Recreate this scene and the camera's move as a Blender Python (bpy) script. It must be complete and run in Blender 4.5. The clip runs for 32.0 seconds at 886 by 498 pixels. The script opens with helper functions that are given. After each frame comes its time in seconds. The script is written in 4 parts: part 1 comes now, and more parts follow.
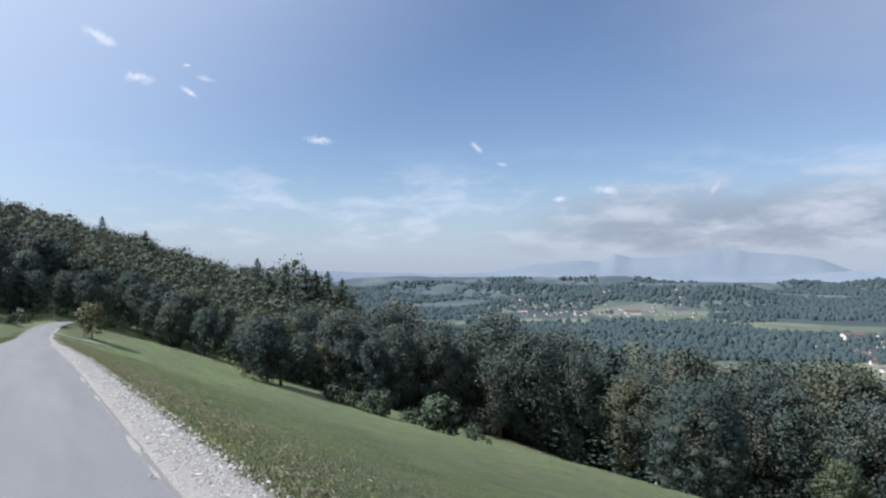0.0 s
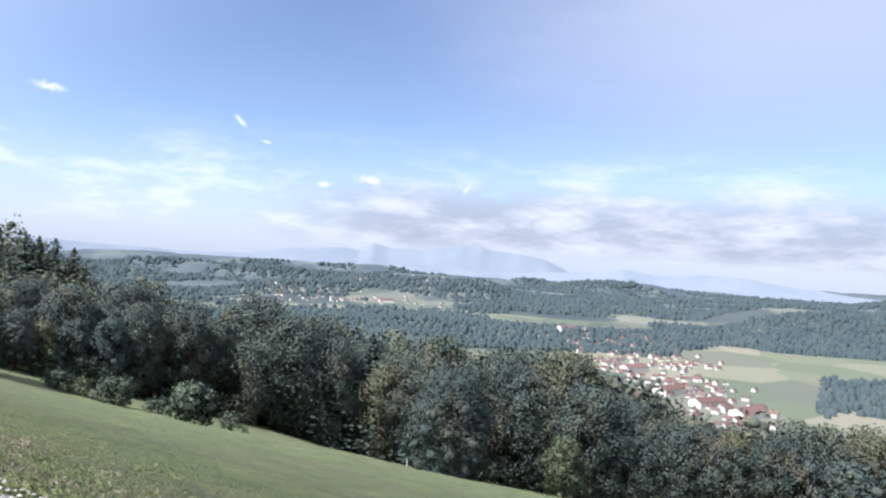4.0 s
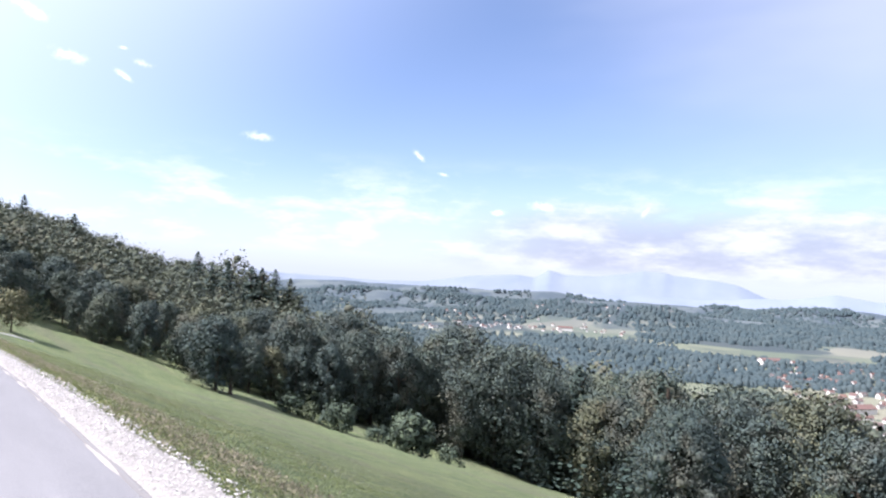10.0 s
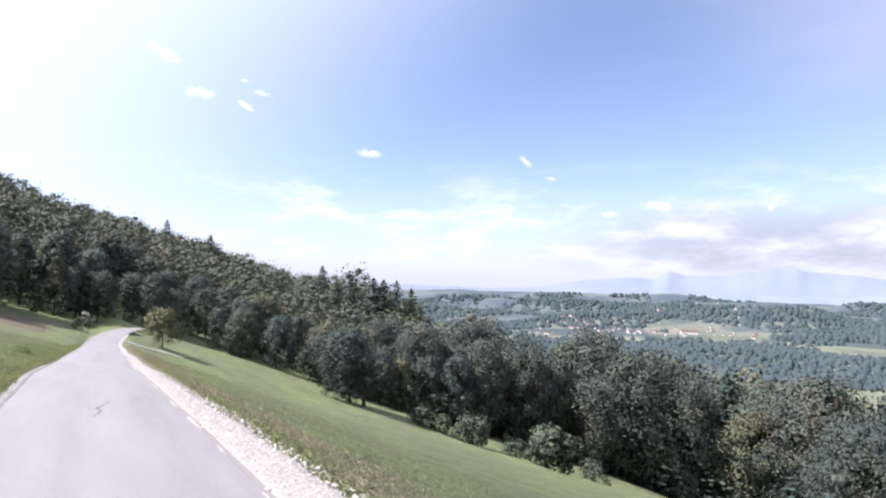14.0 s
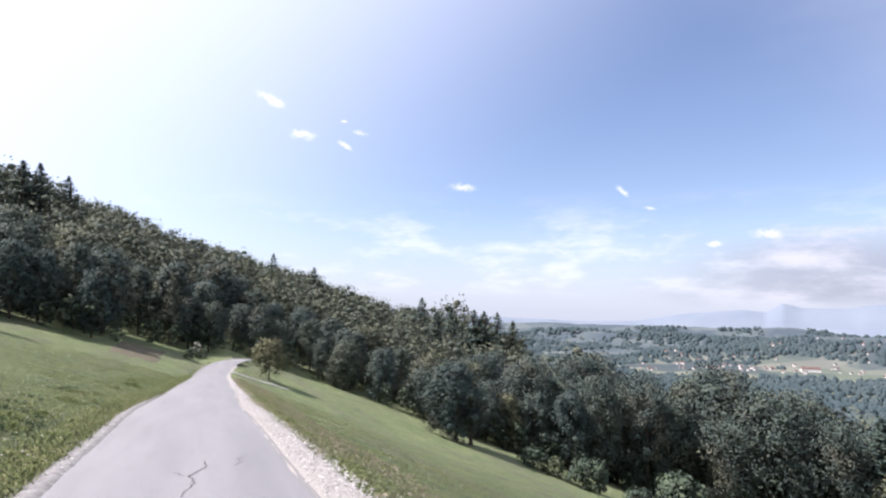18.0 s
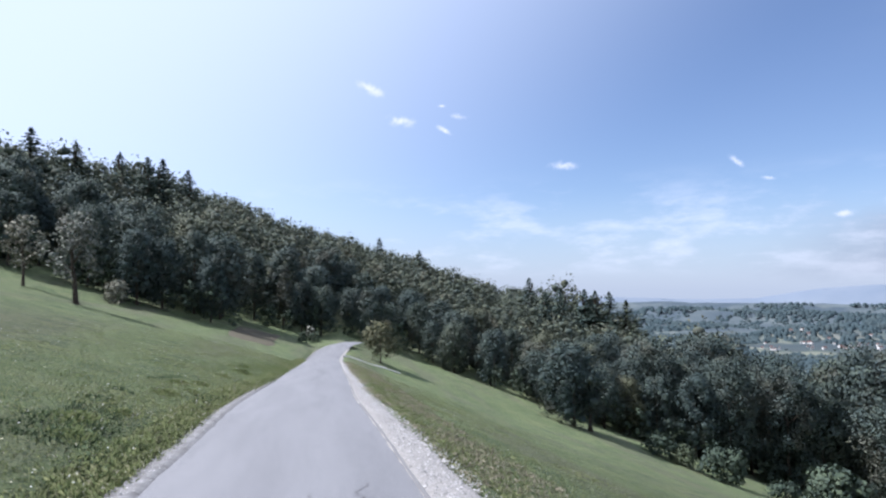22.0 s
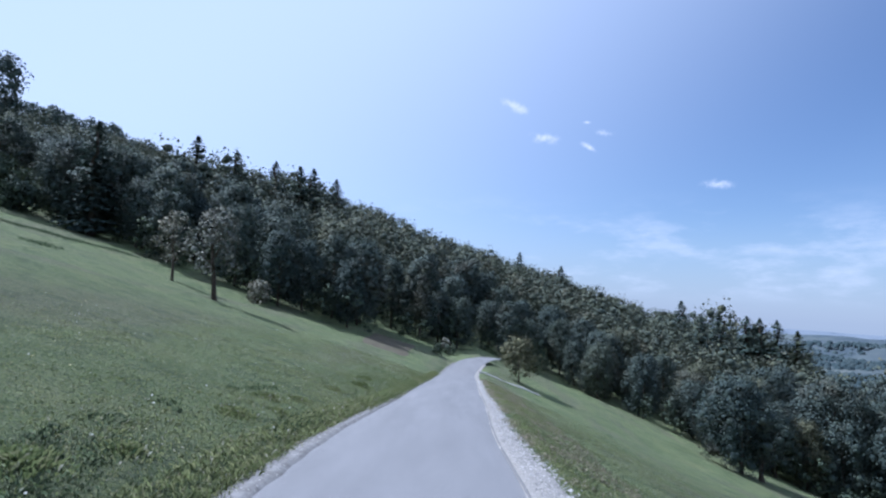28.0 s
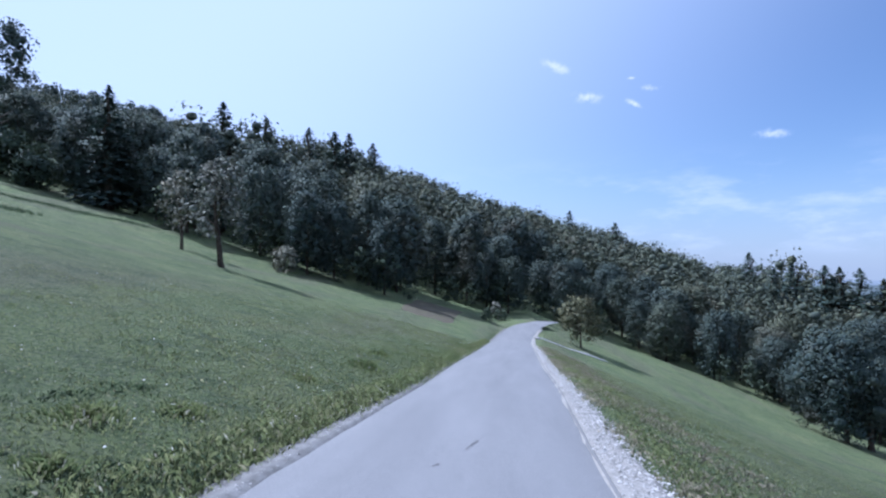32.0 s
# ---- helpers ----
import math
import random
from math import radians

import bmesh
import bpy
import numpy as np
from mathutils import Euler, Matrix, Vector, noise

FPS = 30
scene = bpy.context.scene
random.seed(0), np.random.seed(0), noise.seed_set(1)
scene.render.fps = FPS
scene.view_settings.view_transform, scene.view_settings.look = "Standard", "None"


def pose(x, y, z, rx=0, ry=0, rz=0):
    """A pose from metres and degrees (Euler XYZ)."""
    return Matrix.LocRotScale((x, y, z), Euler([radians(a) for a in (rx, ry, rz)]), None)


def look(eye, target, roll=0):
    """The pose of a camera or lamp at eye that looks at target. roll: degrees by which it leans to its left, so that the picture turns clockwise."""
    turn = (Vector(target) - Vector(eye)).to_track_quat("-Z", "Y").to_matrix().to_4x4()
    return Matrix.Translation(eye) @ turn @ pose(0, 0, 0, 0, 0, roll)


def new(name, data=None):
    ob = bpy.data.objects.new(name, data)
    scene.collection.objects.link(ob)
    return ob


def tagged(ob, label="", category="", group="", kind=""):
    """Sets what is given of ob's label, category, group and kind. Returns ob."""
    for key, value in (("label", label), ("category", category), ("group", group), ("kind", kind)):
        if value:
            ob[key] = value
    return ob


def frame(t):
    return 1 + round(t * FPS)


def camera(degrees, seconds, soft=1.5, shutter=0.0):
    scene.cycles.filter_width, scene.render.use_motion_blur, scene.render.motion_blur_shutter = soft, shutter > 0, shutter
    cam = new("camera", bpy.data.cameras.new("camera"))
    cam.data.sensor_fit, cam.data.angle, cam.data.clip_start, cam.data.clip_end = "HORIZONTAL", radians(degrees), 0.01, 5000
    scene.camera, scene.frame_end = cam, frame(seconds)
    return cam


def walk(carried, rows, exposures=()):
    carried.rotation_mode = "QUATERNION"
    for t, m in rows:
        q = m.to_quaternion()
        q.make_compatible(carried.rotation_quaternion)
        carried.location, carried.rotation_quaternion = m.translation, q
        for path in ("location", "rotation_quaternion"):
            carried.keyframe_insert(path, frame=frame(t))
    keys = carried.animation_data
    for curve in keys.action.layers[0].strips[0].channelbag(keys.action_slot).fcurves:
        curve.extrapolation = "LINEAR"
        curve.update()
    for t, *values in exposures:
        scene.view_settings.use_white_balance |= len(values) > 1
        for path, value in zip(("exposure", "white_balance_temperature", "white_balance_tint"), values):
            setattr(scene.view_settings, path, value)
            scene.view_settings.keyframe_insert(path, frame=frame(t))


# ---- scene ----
cam = camera(69.7, 32.0, 2.3)

PATH = [
    (0, look((2.530, -0.463, -0.740), (1.825, 1.408, -0.690), -0.48)),
    (0.5, look((2.445, -0.979, -0.729), (1.824, 0.922, -0.688), 0.50)),
    (1, look((2.306, -0.893, -0.744), (1.870, 1.058, -0.701), 1.63)),
    (1.5, look((2.169, -0.560, -0.769), (1.821, 1.410, -0.741), 2.10)),
    (2, look((1.837, -0.283, -0.801), (1.644, 1.708, -0.778), 2.38)),
    (2.5, look((1.504, 0.034, -0.835), (1.378, 2.030, -0.808), 2.78)),
    (3, look((1.021, 0.331, -0.877), (0.995, 2.330, -0.860), 3.34)),
    (3.5, look((0.739, 0.623, -0.907), (0.750, 2.623, -0.886), 3.28)),
    (5.5, look((-0.878, 1.680, -1.094), (-0.811, 3.678, -1.050), 4.50)),
    (6, look((-1.334, 1.983, -1.070), (-1.292, 3.981, -0.992), 3.74)),
    (6.5, look((-1.704, 2.301, -1.101), (-1.677, 4.299, -1.018), 3.66)),
    (7, look((-2.184, 2.581, -1.122), (-2.179, 4.579, -1.029), 3.89)),
    (7.5, look((-2.581, 2.907, -1.139), (-2.592, 4.905, -1.045), 3.82)),
    (8, look((-3.021, 3.246, -1.130), (-3.088, 5.244, -1.058), 4.50)),
    (8.5, look((-3.346, 3.457, -1.148), (-3.469, 5.452, -1.066), 3.78)),
    (9, look((-3.839, 3.711, -1.161), (-4.132, 5.689, -1.091), 3.53)),
    (9.5, look((-4.215, 4.035, -1.161), (-4.599, 5.996, -1.082), 3.26)),
    (10, look((-4.657, 4.305, -1.185), (-5.173, 6.236, -1.106), 2.85)),
    (10.5, look((-4.899, 4.483, -1.215), (-5.458, 6.401, -1.128), 2.31)),
    (11, look((-5.321, 4.784, -1.218), (-5.954, 6.680, -1.152), 2.02)),
    (11.5, look((-5.644, 5.052, -1.255), (-6.299, 6.940, -1.188), 1.95)),
    (12, look((-6.067, 5.423, -1.274), (-6.748, 7.302, -1.184), 0.89)),
    (12.5, look((-6.406, 5.706, -1.302), (-7.107, 7.577, -1.215), 0.42)),
    (13, look((-6.856, 6.104, -1.449), (-7.601, 7.957, -1.348), 0.08)),
    (13.5, look((-7.186, 6.239, -1.419), (-7.957, 8.082, -1.339), 0.42)),
    (14, look((-7.578, 6.513, -1.401), (-8.419, 8.325, -1.309), 0.72)),
    (14.5, look((-7.923, 6.828, -1.434), (-8.813, 8.616, -1.331), 0.59)),
    (15, look((-8.302, 7.077, -1.483), (-9.282, 8.817, -1.373), -0.18)),
    (15.5, look((-8.641, 7.395, -1.469), (-9.651, 9.118, -1.357), -0.23)),
    (17.5, look((-10.191, 8.663, -1.636), (-11.253, 10.348, -1.456), 0.45)),
    (18, look((-10.525, 8.952, -1.655), (-11.622, 10.614, -1.464), 0.70)),
    (18.5, look((-10.750, 9.136, -1.677), (-11.878, 10.777, -1.495), 0.84)),
    (19, look((-11.105, 9.433, -1.707), (-12.288, 11.032, -1.497), 1.03)),
    (19.5, look((-11.299, 9.592, -1.719), (-12.512, 11.170, -1.515), 0.97)),
    (20, look((-11.636, 9.893, -1.734), (-12.910, 11.426, -1.568), 0.85)),
    (20.5, look((-11.853, 10.063, -1.753), (-13.145, 11.581, -1.591), 0.58)),
    (21, look((-12.266, 10.398, -1.791), (-13.579, 11.898, -1.636), 0.01)),
    (21.5, look((-12.513, 10.532, -1.843), (-13.835, 12.025, -1.690), -0.38)),
    (22, look((-12.908, 10.865, -1.835), (-14.259, 12.334, -1.701), -0.44)),
    (22.5, look((-13.137, 11.026, -1.899), (-14.497, 12.487, -1.771), -0.22)),
    (23, look((-13.523, 11.290, -1.934), (-14.890, 12.744, -1.801), 0.29)),
    (23.5, look((-13.751, 11.503, -1.973), (-15.123, 12.951, -1.835), 0.49)),
    (24, look((-14.088, 11.813, -1.982), (-15.484, 13.243, -1.888), 0.83)),
    (24.5, look((-14.319, 12.012, -2.016), (-15.729, 13.427, -1.913), 1.05)),
    (25, look((-14.718, 12.316, -2.035), (-16.158, 13.698, -1.907), 0.99)),
    (25.5, look((-14.999, 12.464, -2.065), (-16.463, 13.819, -1.918), 1.13)),
    (26, look((-15.405, 12.696, -2.104), (-16.925, 13.987, -1.959), 1.41)),
    (26.5, look((-15.578, 12.927, -2.099), (-17.124, 14.184, -1.931), 1.55)),
    (28.5, look((-16.749, 13.797, -2.205), (-18.399, 14.915, -2.031), 2.50)),
    (29, look((-17.214, 14.095, -2.295), (-18.867, 15.208, -2.121), 2.31)),
    (29.5, look((-17.473, 14.266, -2.317), (-19.132, 15.368, -2.138), 2.32)),
    (30, look((-17.757, 14.556, -2.376), (-19.432, 15.632, -2.184), 2.75)),
    (30.5, look((-18.006, 14.767, -2.428), (-19.685, 15.842, -2.272), 2.74)),
    (31, look((-18.514, 15.053, -2.474), (-20.190, 16.140, -2.373), 2.23)),
    (31.5, look((-18.868, 15.290, -2.570), (-20.543, 16.378, -2.468), 2.03)),
    (32, look((-21.659, 17.438, -2.785), (-23.378, 18.458, -2.708), -0.21)),
]

EXPOSURES = [(0.0, 0.80, 5850, 13), (3.5, 1.28, 5950, 17), (6.0, 1.6, 5900, 21), (9.0, 1.62, 5950, 23), (13.0, 1.6, 6150, 24), (15.5, 1.52, 6250, 24), (18.0, 1.37, 6250, 23),
             (20.0, 1.2, 5950, 20), (23.0, 1.0, 5550, 18), (26.0, 0.82, 5250, 17), (29.0, 0.78, 5000, 17), (31.0, 0.66, 4850, 17), (32.0, 0.88, 4950, 19)]
walk(cam, PATH, EXPOSURES)

# ---- light ----
SUN_AZ, SUN_EL = radians(122), radians(53)      # azimuth counted left of +y
sun_way = Vector((-math.sin(SUN_AZ) * math.cos(SUN_EL), math.cos(SUN_AZ) * math.cos(SUN_EL), math.sin(SUN_EL)))
sun = new("sun", bpy.data.lights.new("sun", "SUN"))
sun.data.energy, sun.data.angle, sun.data.color = 3.8, radians(0.53), (1.0, 0.955, 0.88)
sun.matrix_world = look(sun_way * 50, (0, 0, 0))

world = bpy.data.worlds.new("world")
scene.world = world
world.use_nodes = True
wt = world.node_tree
wt.nodes.clear()


def wnode(kind, **values):
    n = wt.nodes.new(kind)
    for k, v in values.items():
        n.inputs[k.replace("_", " ")].default_value = v
    return n


w_out, w_bg = wt.nodes.new("ShaderNodeOutputWorld"), wt.nodes.new("ShaderNodeBackground")
sky = wt.nodes.new("ShaderNodeTexSky")
sky.sky_type, sky.sun_disc = "NISHITA", False
sky.sun_elevation, sky.sun_rotation = SUN_EL, -SUN_AZ
sky.altitude, sky.air_density, sky.dust_density, sky.ozone_density = 600, 1.0, 0.8, 1.2
w_bg.inputs["Strength"].default_value = 0.066
# clouds: a band low over the horizon and a few small high wisps
coord = wt.nodes.new("ShaderNodeTexCoord")
split = wt.nodes.new("ShaderNodeSeparateXYZ")
wt.links.new(coord.outputs["Generated"], split.inputs[0])


def wmath(op, a, b=None, clamp=False):
    n = wt.nodes.new("ShaderNodeMath")
    n.operation, n.use_clamp = op, clamp
    for i, v in enumerate((a, b)):
        if v is None:
            continue
        if isinstance(v, (int, float)):
            n.inputs[i].default_value = v
        else:
            wt.links.new(v, n.inputs[i])
    return n.outputs[0]


def wstep(v, lo, hi):
    n = wt.nodes.new("ShaderNodeMapRange")
    n.interpolation_type = "SMOOTHSTEP"
    n.inputs["From Min"].default_value, n.inputs["From Max"].default_value = lo, hi
    wt.links.new(v, n.inputs["Value"])
    return n.outputs["Result"]


stretch = wt.nodes.new("ShaderNodeMapping")
stretch.inputs["Scale"].default_value = (1.0, 1.0, 3.4)
wt.links.new(coord.outputs["Generated"], stretch.inputs["Vector"])
puff = wnode("ShaderNodeTexNoise", Scale=7.0, Detail=8.0, Roughness=0.62)
wt.links.new(stretch.outputs[0], puff.inputs["Vector"])
broad = wnode("ShaderNodeTexNoise", Scale=2.3, Detail=3.0)
wt.links.new(stretch.outputs[0], broad.inputs["Vector"])
band = wmath("MULTIPLY", wstep(split.outputs["Z"], 0.015, 0.05), wmath("SUBTRACT", 1.0, wstep(split.outputs["Z"], 0.10, 0.19)))
low = wmath("MULTIPLY", wstep(wmath("ADD", puff.outputs["Fac"], wmath("MULTIPLY", broad.outputs["Fac"], 0.55)), 0.72, 0.98), band)
# wisps at three places of the sky
wisp_noise = wnode("ShaderNodeTexNoise", Scale=60.0, Detail=6.0, Roughness=0.70)
wt.links.new(coord.outputs["Generated"], wisp_noise.inputs["Vector"])
wisps = None
for az, el, half, slant in ((49.0, 17.8, 0.026, -24), (46.4, 15.2, 0.026, -8), (42.4, 14.4, 0.014, -30), (41.1, 15.6, 0.016, -6), (42.6, 16.5, 0.008, 0), (31.7, 11.05, 0.022, 0),
                            (17.5, 10.4, 0.014, -45), (15.2, 8.9, 0.010, -10), (6.1, 6.4, 0.026, -5), (10.2, 5.7, 0.016, 0), (-2.6, 6.2, 0.014, 50)):
    a, e, q = radians(az), radians(el), radians(slant)
    mid_way = Vector((-math.sin(a) * math.cos(e), math.cos(a) * math.cos(e), math.sin(e)))
    rightward, upward = Vector((math.cos(a), math.sin(a), 0)), Vector((math.sin(a) * math.sin(e), -math.cos(a) * math.sin(e), math.cos(e)))
    spot = wt.nodes.new("ShaderNodeVectorMath")
    spot.operation = "SUBTRACT"
    spot.inputs[1].default_value = mid_way
    wt.links.new(coord.outputs["Generated"], spot.inputs[0])
    sides = []
    for way, reach in ((rightward * math.cos(q) + upward * math.sin(q), half), (upward * math.cos(q) - rightward * math.sin(q), half * 0.36), (mid_way, 0.2)):
        dot = wt.nodes.new("ShaderNodeVectorMath")
        dot.operation = "DOT_PRODUCT"
        dot.inputs[1].default_value = way / reach
        wt.links.new(spot.outputs[0], dot.inputs[0])
        sides.append(wmath("MULTIPLY", dot.outputs["Value"], dot.outputs["Value"]))
    size = wmath("SQRT", wmath("ADD", wmath("ADD", sides[0], sides[1]), sides[2]))
    near = wmath("SUBTRACT", 1.0, wstep(size, 0.0, 1.5))
    one = wmath("MULTIPLY", near, wstep(wmath("ADD", wisp_noise.outputs["Fac"], wmath("MULTIPLY", near, 0.30)), 0.52, 0.86))
    wisps = one if wisps is None else wmath("MAXIMUM", wisps, one)
cover = wmath("MAXIMUM", wmath("MULTIPLY", low, 0.50), wmath("MULTIPLY", wisps, 0.92), True)
mix = wt.nodes.new("ShaderNodeMix")
mix.data_type = "RGBA"
wt.links.new(cover, mix.inputs["Factor"])
haze = wt.nodes.new("ShaderNodeMix")
haze.data_type = "RGBA"
wt.links.new(wmath("MULTIPLY", wmath("SUBTRACT", 1.0, wstep(split.outputs["Z"], 0.0, 0.16)), 0.7), haze.inputs["Factor"])
haze.inputs["B"].default_value = (4.0, 4.7, 5.6, 1)
pale = wt.nodes.new("ShaderNodeMix")
pale.data_type = "RGBA"
pale.inputs["Factor"].default_value = 0.05
wt.links.new(sky.outputs[0], pale.inputs["A"])
pale.inputs["B"].default_value = (3.3, 3.7, 4.2, 1)
wt.links.new(pale.outputs["Result"], haze.inputs["A"])
azimuth = wmath("ARCTAN2", wmath("MULTIPLY", split.outputs["X"], -1.0), split.outputs["Y"])
# a thin high veil of cloud over the valley's right side
veil = wt.nodes.new("ShaderNodeMix")
veil.data_type = "RGBA"
veil_edge = wmath("ADD", azimuth, wmath("MULTIPLY", wmath("SUBTRACT", broad.outputs["Fac"], 0.5), 0.5))
wt.links.new(wmath("MULTIPLY", wmath("MULTIPLY", wstep(veil_edge, 0.20, -0.45), wstep(split.outputs["Z"], 0.08, 0.35)), 0.55), veil.inputs["Factor"])
wt.links.new(haze.outputs["Result"], veil.inputs["A"])
veil.inputs["B"].default_value = (5.2, 5.5, 6.0, 1)
# the thin bright haze that surrounds the sun
glare = wt.nodes.new("ShaderNodeMix")
glare.data_type = "RGBA"
toward = wt.nodes.new("ShaderNodeVectorMath")
toward.operation = "DOT_PRODUCT"
toward.inputs[1].default_value = sun_way
wt.links.new(coord.outputs["Generated"], toward.inputs[0])
wt.links.new(wmath("MULTIPLY", wstep(toward.outputs["Value"], 0.08, 0.72), 0.80), glare.inputs["Factor"])
wt.links.new(veil.outputs["Result"], glare.inputs["A"])
glare.inputs["B"].default_value = (7.2, 7.9, 8.7, 1)
wt.links.new(glare.outputs["Result"], mix.inputs["A"])
mix.inputs["B"].default_value = (7.4, 7.6, 8.0, 1)
# a grey cloud bank over the valley's far side
ragged_top = wmath("ADD", split.outputs["Z"], wmath("MULTIPLY", wmath("SUBTRACT", puff.outputs["Fac"], 0.5), -0.11))
bank = wmath("MULTIPLY", wmath("SUBTRACT", 1.0, wstep(ragged_top, 0.075, 0.135)), wstep(wmath("ADD", azimuth, wmath("MULTIPLY", broad.outputs["Fac"], 0.25)), 0.46, 0.14))
bank = wmath("MULTIPLY", bank, wmath("MULTIPLY", wstep(split.outputs["Z"], 0.0, 0.03), 0.8))
grey = wt.nodes.new("ShaderNodeMix")
grey.data_type = "RGBA"
wt.links.new(bank, grey.inputs["Factor"])
wt.links.new(mix.outputs["Result"], grey.inputs["A"])
tones = wt.nodes.new("ShaderNodeMix")
tones.data_type = "RGBA"
wt.links.new(wstep(puff.outputs["Fac"], 0.40, 0.68), tones.inputs["Factor"])
tones.inputs["A"].default_value, tones.inputs["B"].default_value = (2.9, 3.2, 3.7, 1), (5.2, 5.4, 5.7, 1)
wt.links.new(tones.outputs["Result"], grey.inputs["B"])
wt.links.new(grey.outputs["Result"], w_bg.inputs["Color"])
wt.links.new(w_bg.outputs[0], w_out.inputs[0])


# ---- materials ----
class Mat:
    """A small builder of node materials."""

    def __init__(self, name, rough=0.9, spec=0.25):
        self.m = bpy.data.materials.new(name)
        self.m.use_nodes = True
        self.t = self.m.node_tree
        self.b = self.t.nodes["Principled BSDF"]
        self.b.inputs["Roughness"].default_value = rough
        self.b.inputs["Specular IOR Level"].default_value = spec
        self.geo = self.t.nodes.new("ShaderNodeNewGeometry")
        self.obj = self.t.nodes.new("ShaderNodeTexCoord")
        self.pos = self.geo.outputs["Position"]

    def noise(self, scale, detail=4.0, rough=0.55, vec=None, out="Fac", squeeze=None):
        n = self.t.nodes.new("ShaderNodeTexNoise")
        n.inputs["Scale"].default_value, n.inputs["Detail"].default_value, n.inputs["Roughness"].default_value = scale, detail, rough
        v = vec or self.pos
        if squeeze:
            mp = self.t.nodes.new("ShaderNodeMapping")
            mp.inputs["Rotation"].default_value = (0, 0, squeeze[0])
            mp.inputs["Scale"].default_value = squeeze[1]
            self.t.links.new(v, mp.inputs["Vector"])
            v = mp.outputs[0]
        self.t.links.new(v, n.inputs["Vector"])
        return n.outputs[out]

    def voronoi(self, scale, out="Color", feature="F1", rnd=1.0, vec=None):
        n = self.t.nodes.new("ShaderNodeTexVoronoi")
        n.feature = feature
        n.inputs["Scale"].default_value, n.inputs["Randomness"].default_value = scale, rnd
        self.t.links.new(vec or self.pos, n.inputs["Vector"])
        return n.outputs[out]

    def ramp(self, fac, *stops):
        n = self.t.nodes.new("ShaderNodeValToRGB")
        el = n.color_ramp.elements
        while len(el) < len(stops):
            el.new(0.5)
        for e, (p, c) in zip(el, stops):
            e.position, e.color = p, (*c, 1)
        self.t.links.new(fac, n.inputs[0])
        return n.outputs[0]

    def step(self, v, lo, hi):
        n = self.t.nodes.new("ShaderNodeMapRange")
        n.interpolation_type = "SMOOTHSTEP"
        n.inputs["From Min"].default_value, n.inputs["From Max"].default_value = lo, hi
        self.t.links.new(v, n.inputs["Value"])
        return n.outputs["Result"]

    def math(self, op, a, b):
        n = self.t.nodes.new("ShaderNodeMath")
        n.operation = op
        for i, v in enumerate((a, b)):
            if isinstance(v, (int, float)):
                n.inputs[i].default_value = v
            else:
                self.t.links.new(v, n.inputs[i])
        return n.outputs[0]

    def mix(self, fac, a, b, mode="MIX"):
        n = self.t.nodes.new("ShaderNodeMix")
        n.data_type, n.blend_type = "RGBA", mode
        for key, v in (("Factor", fac), ("A", a), ("B", b)):
            if isinstance(v, (int, float)):
                n.inputs[key].default_value = v
            elif isinstance(v, tuple):
                n.inputs[key].default_value = (*v, 1)
            else:
                self.t.links.new(v, n.inputs[key])
        return n.outputs["Result"]

    def color(self, c):
        if isinstance(c, tuple):
            self.b.inputs["Base Color"].default_value = (*c, 1)
        else:
            self.t.links.new(c, self.b.inputs["Base Color"])
        return self

    def bump(self, h, strength=0.5, dist=0.05):
        n = self.t.nodes.new("ShaderNodeBump")
        n.inputs["Strength"].default_value, n.inputs["Distance"].default_value = strength, dist
        self.t.links.new(h, n.inputs["Height"])
        self.t.links.new(n.outputs[0], self.b.inputs["Normal"])
        return self

    def lengthwise(self, along):
        """Places counted across and along the lane, drawn out along it."""
        parts = []
        for way in (UR, US):
            n = self.t.nodes.new("ShaderNodeVectorMath")
            n.operation = "DOT_PRODUCT"
            n.inputs[1].default_value = way * (1.0 if way is UR else along)
            self.t.links.new(self.pos, n.inputs[0])
            parts.append(n.outputs["Value"])
        c = self.t.nodes.new("ShaderNodeCombineXYZ")
        self.t.links.new(parts[0], c.inputs[0])
        self.t.links.new(parts[1], c.inputs[1])
        return c.outputs[0]

    def random(self):
        return self.t.nodes.new("ShaderNodeObjectInfo").outputs["Random"]

    def island(self):
        return self.geo.outputs["Random Per Island"]

    def translucent(self, amount, col):
        """Lets part of the light through thin leaves."""
        tr = self.t.nodes.new("ShaderNodeBsdfTranslucent")
        if isinstance(col, tuple):
            tr.inputs[0].default_value = (*col, 1)
        else:
            self.t.links.new(col, tr.inputs[0])
        mx = self.t.nodes.new("ShaderNodeMixShader")
        mx.inputs[0].default_value = amount
        self.t.links.new(self.b.outputs[0], mx.inputs[1])
        self.t.links.new(tr.outputs[0], mx.inputs[2])
        self.t.links.new(mx.outputs[0], self.t.nodes["Material Output"].inputs[0])
        return self


ROAD_AZ = radians(53.37)                       # the road's heading, left of +y
US, UR = Vector((-math.sin(ROAD_AZ), math.cos(ROAD_AZ), 0)), Vector((math.cos(ROAD_AZ), math.sin(ROAD_AZ), 0))


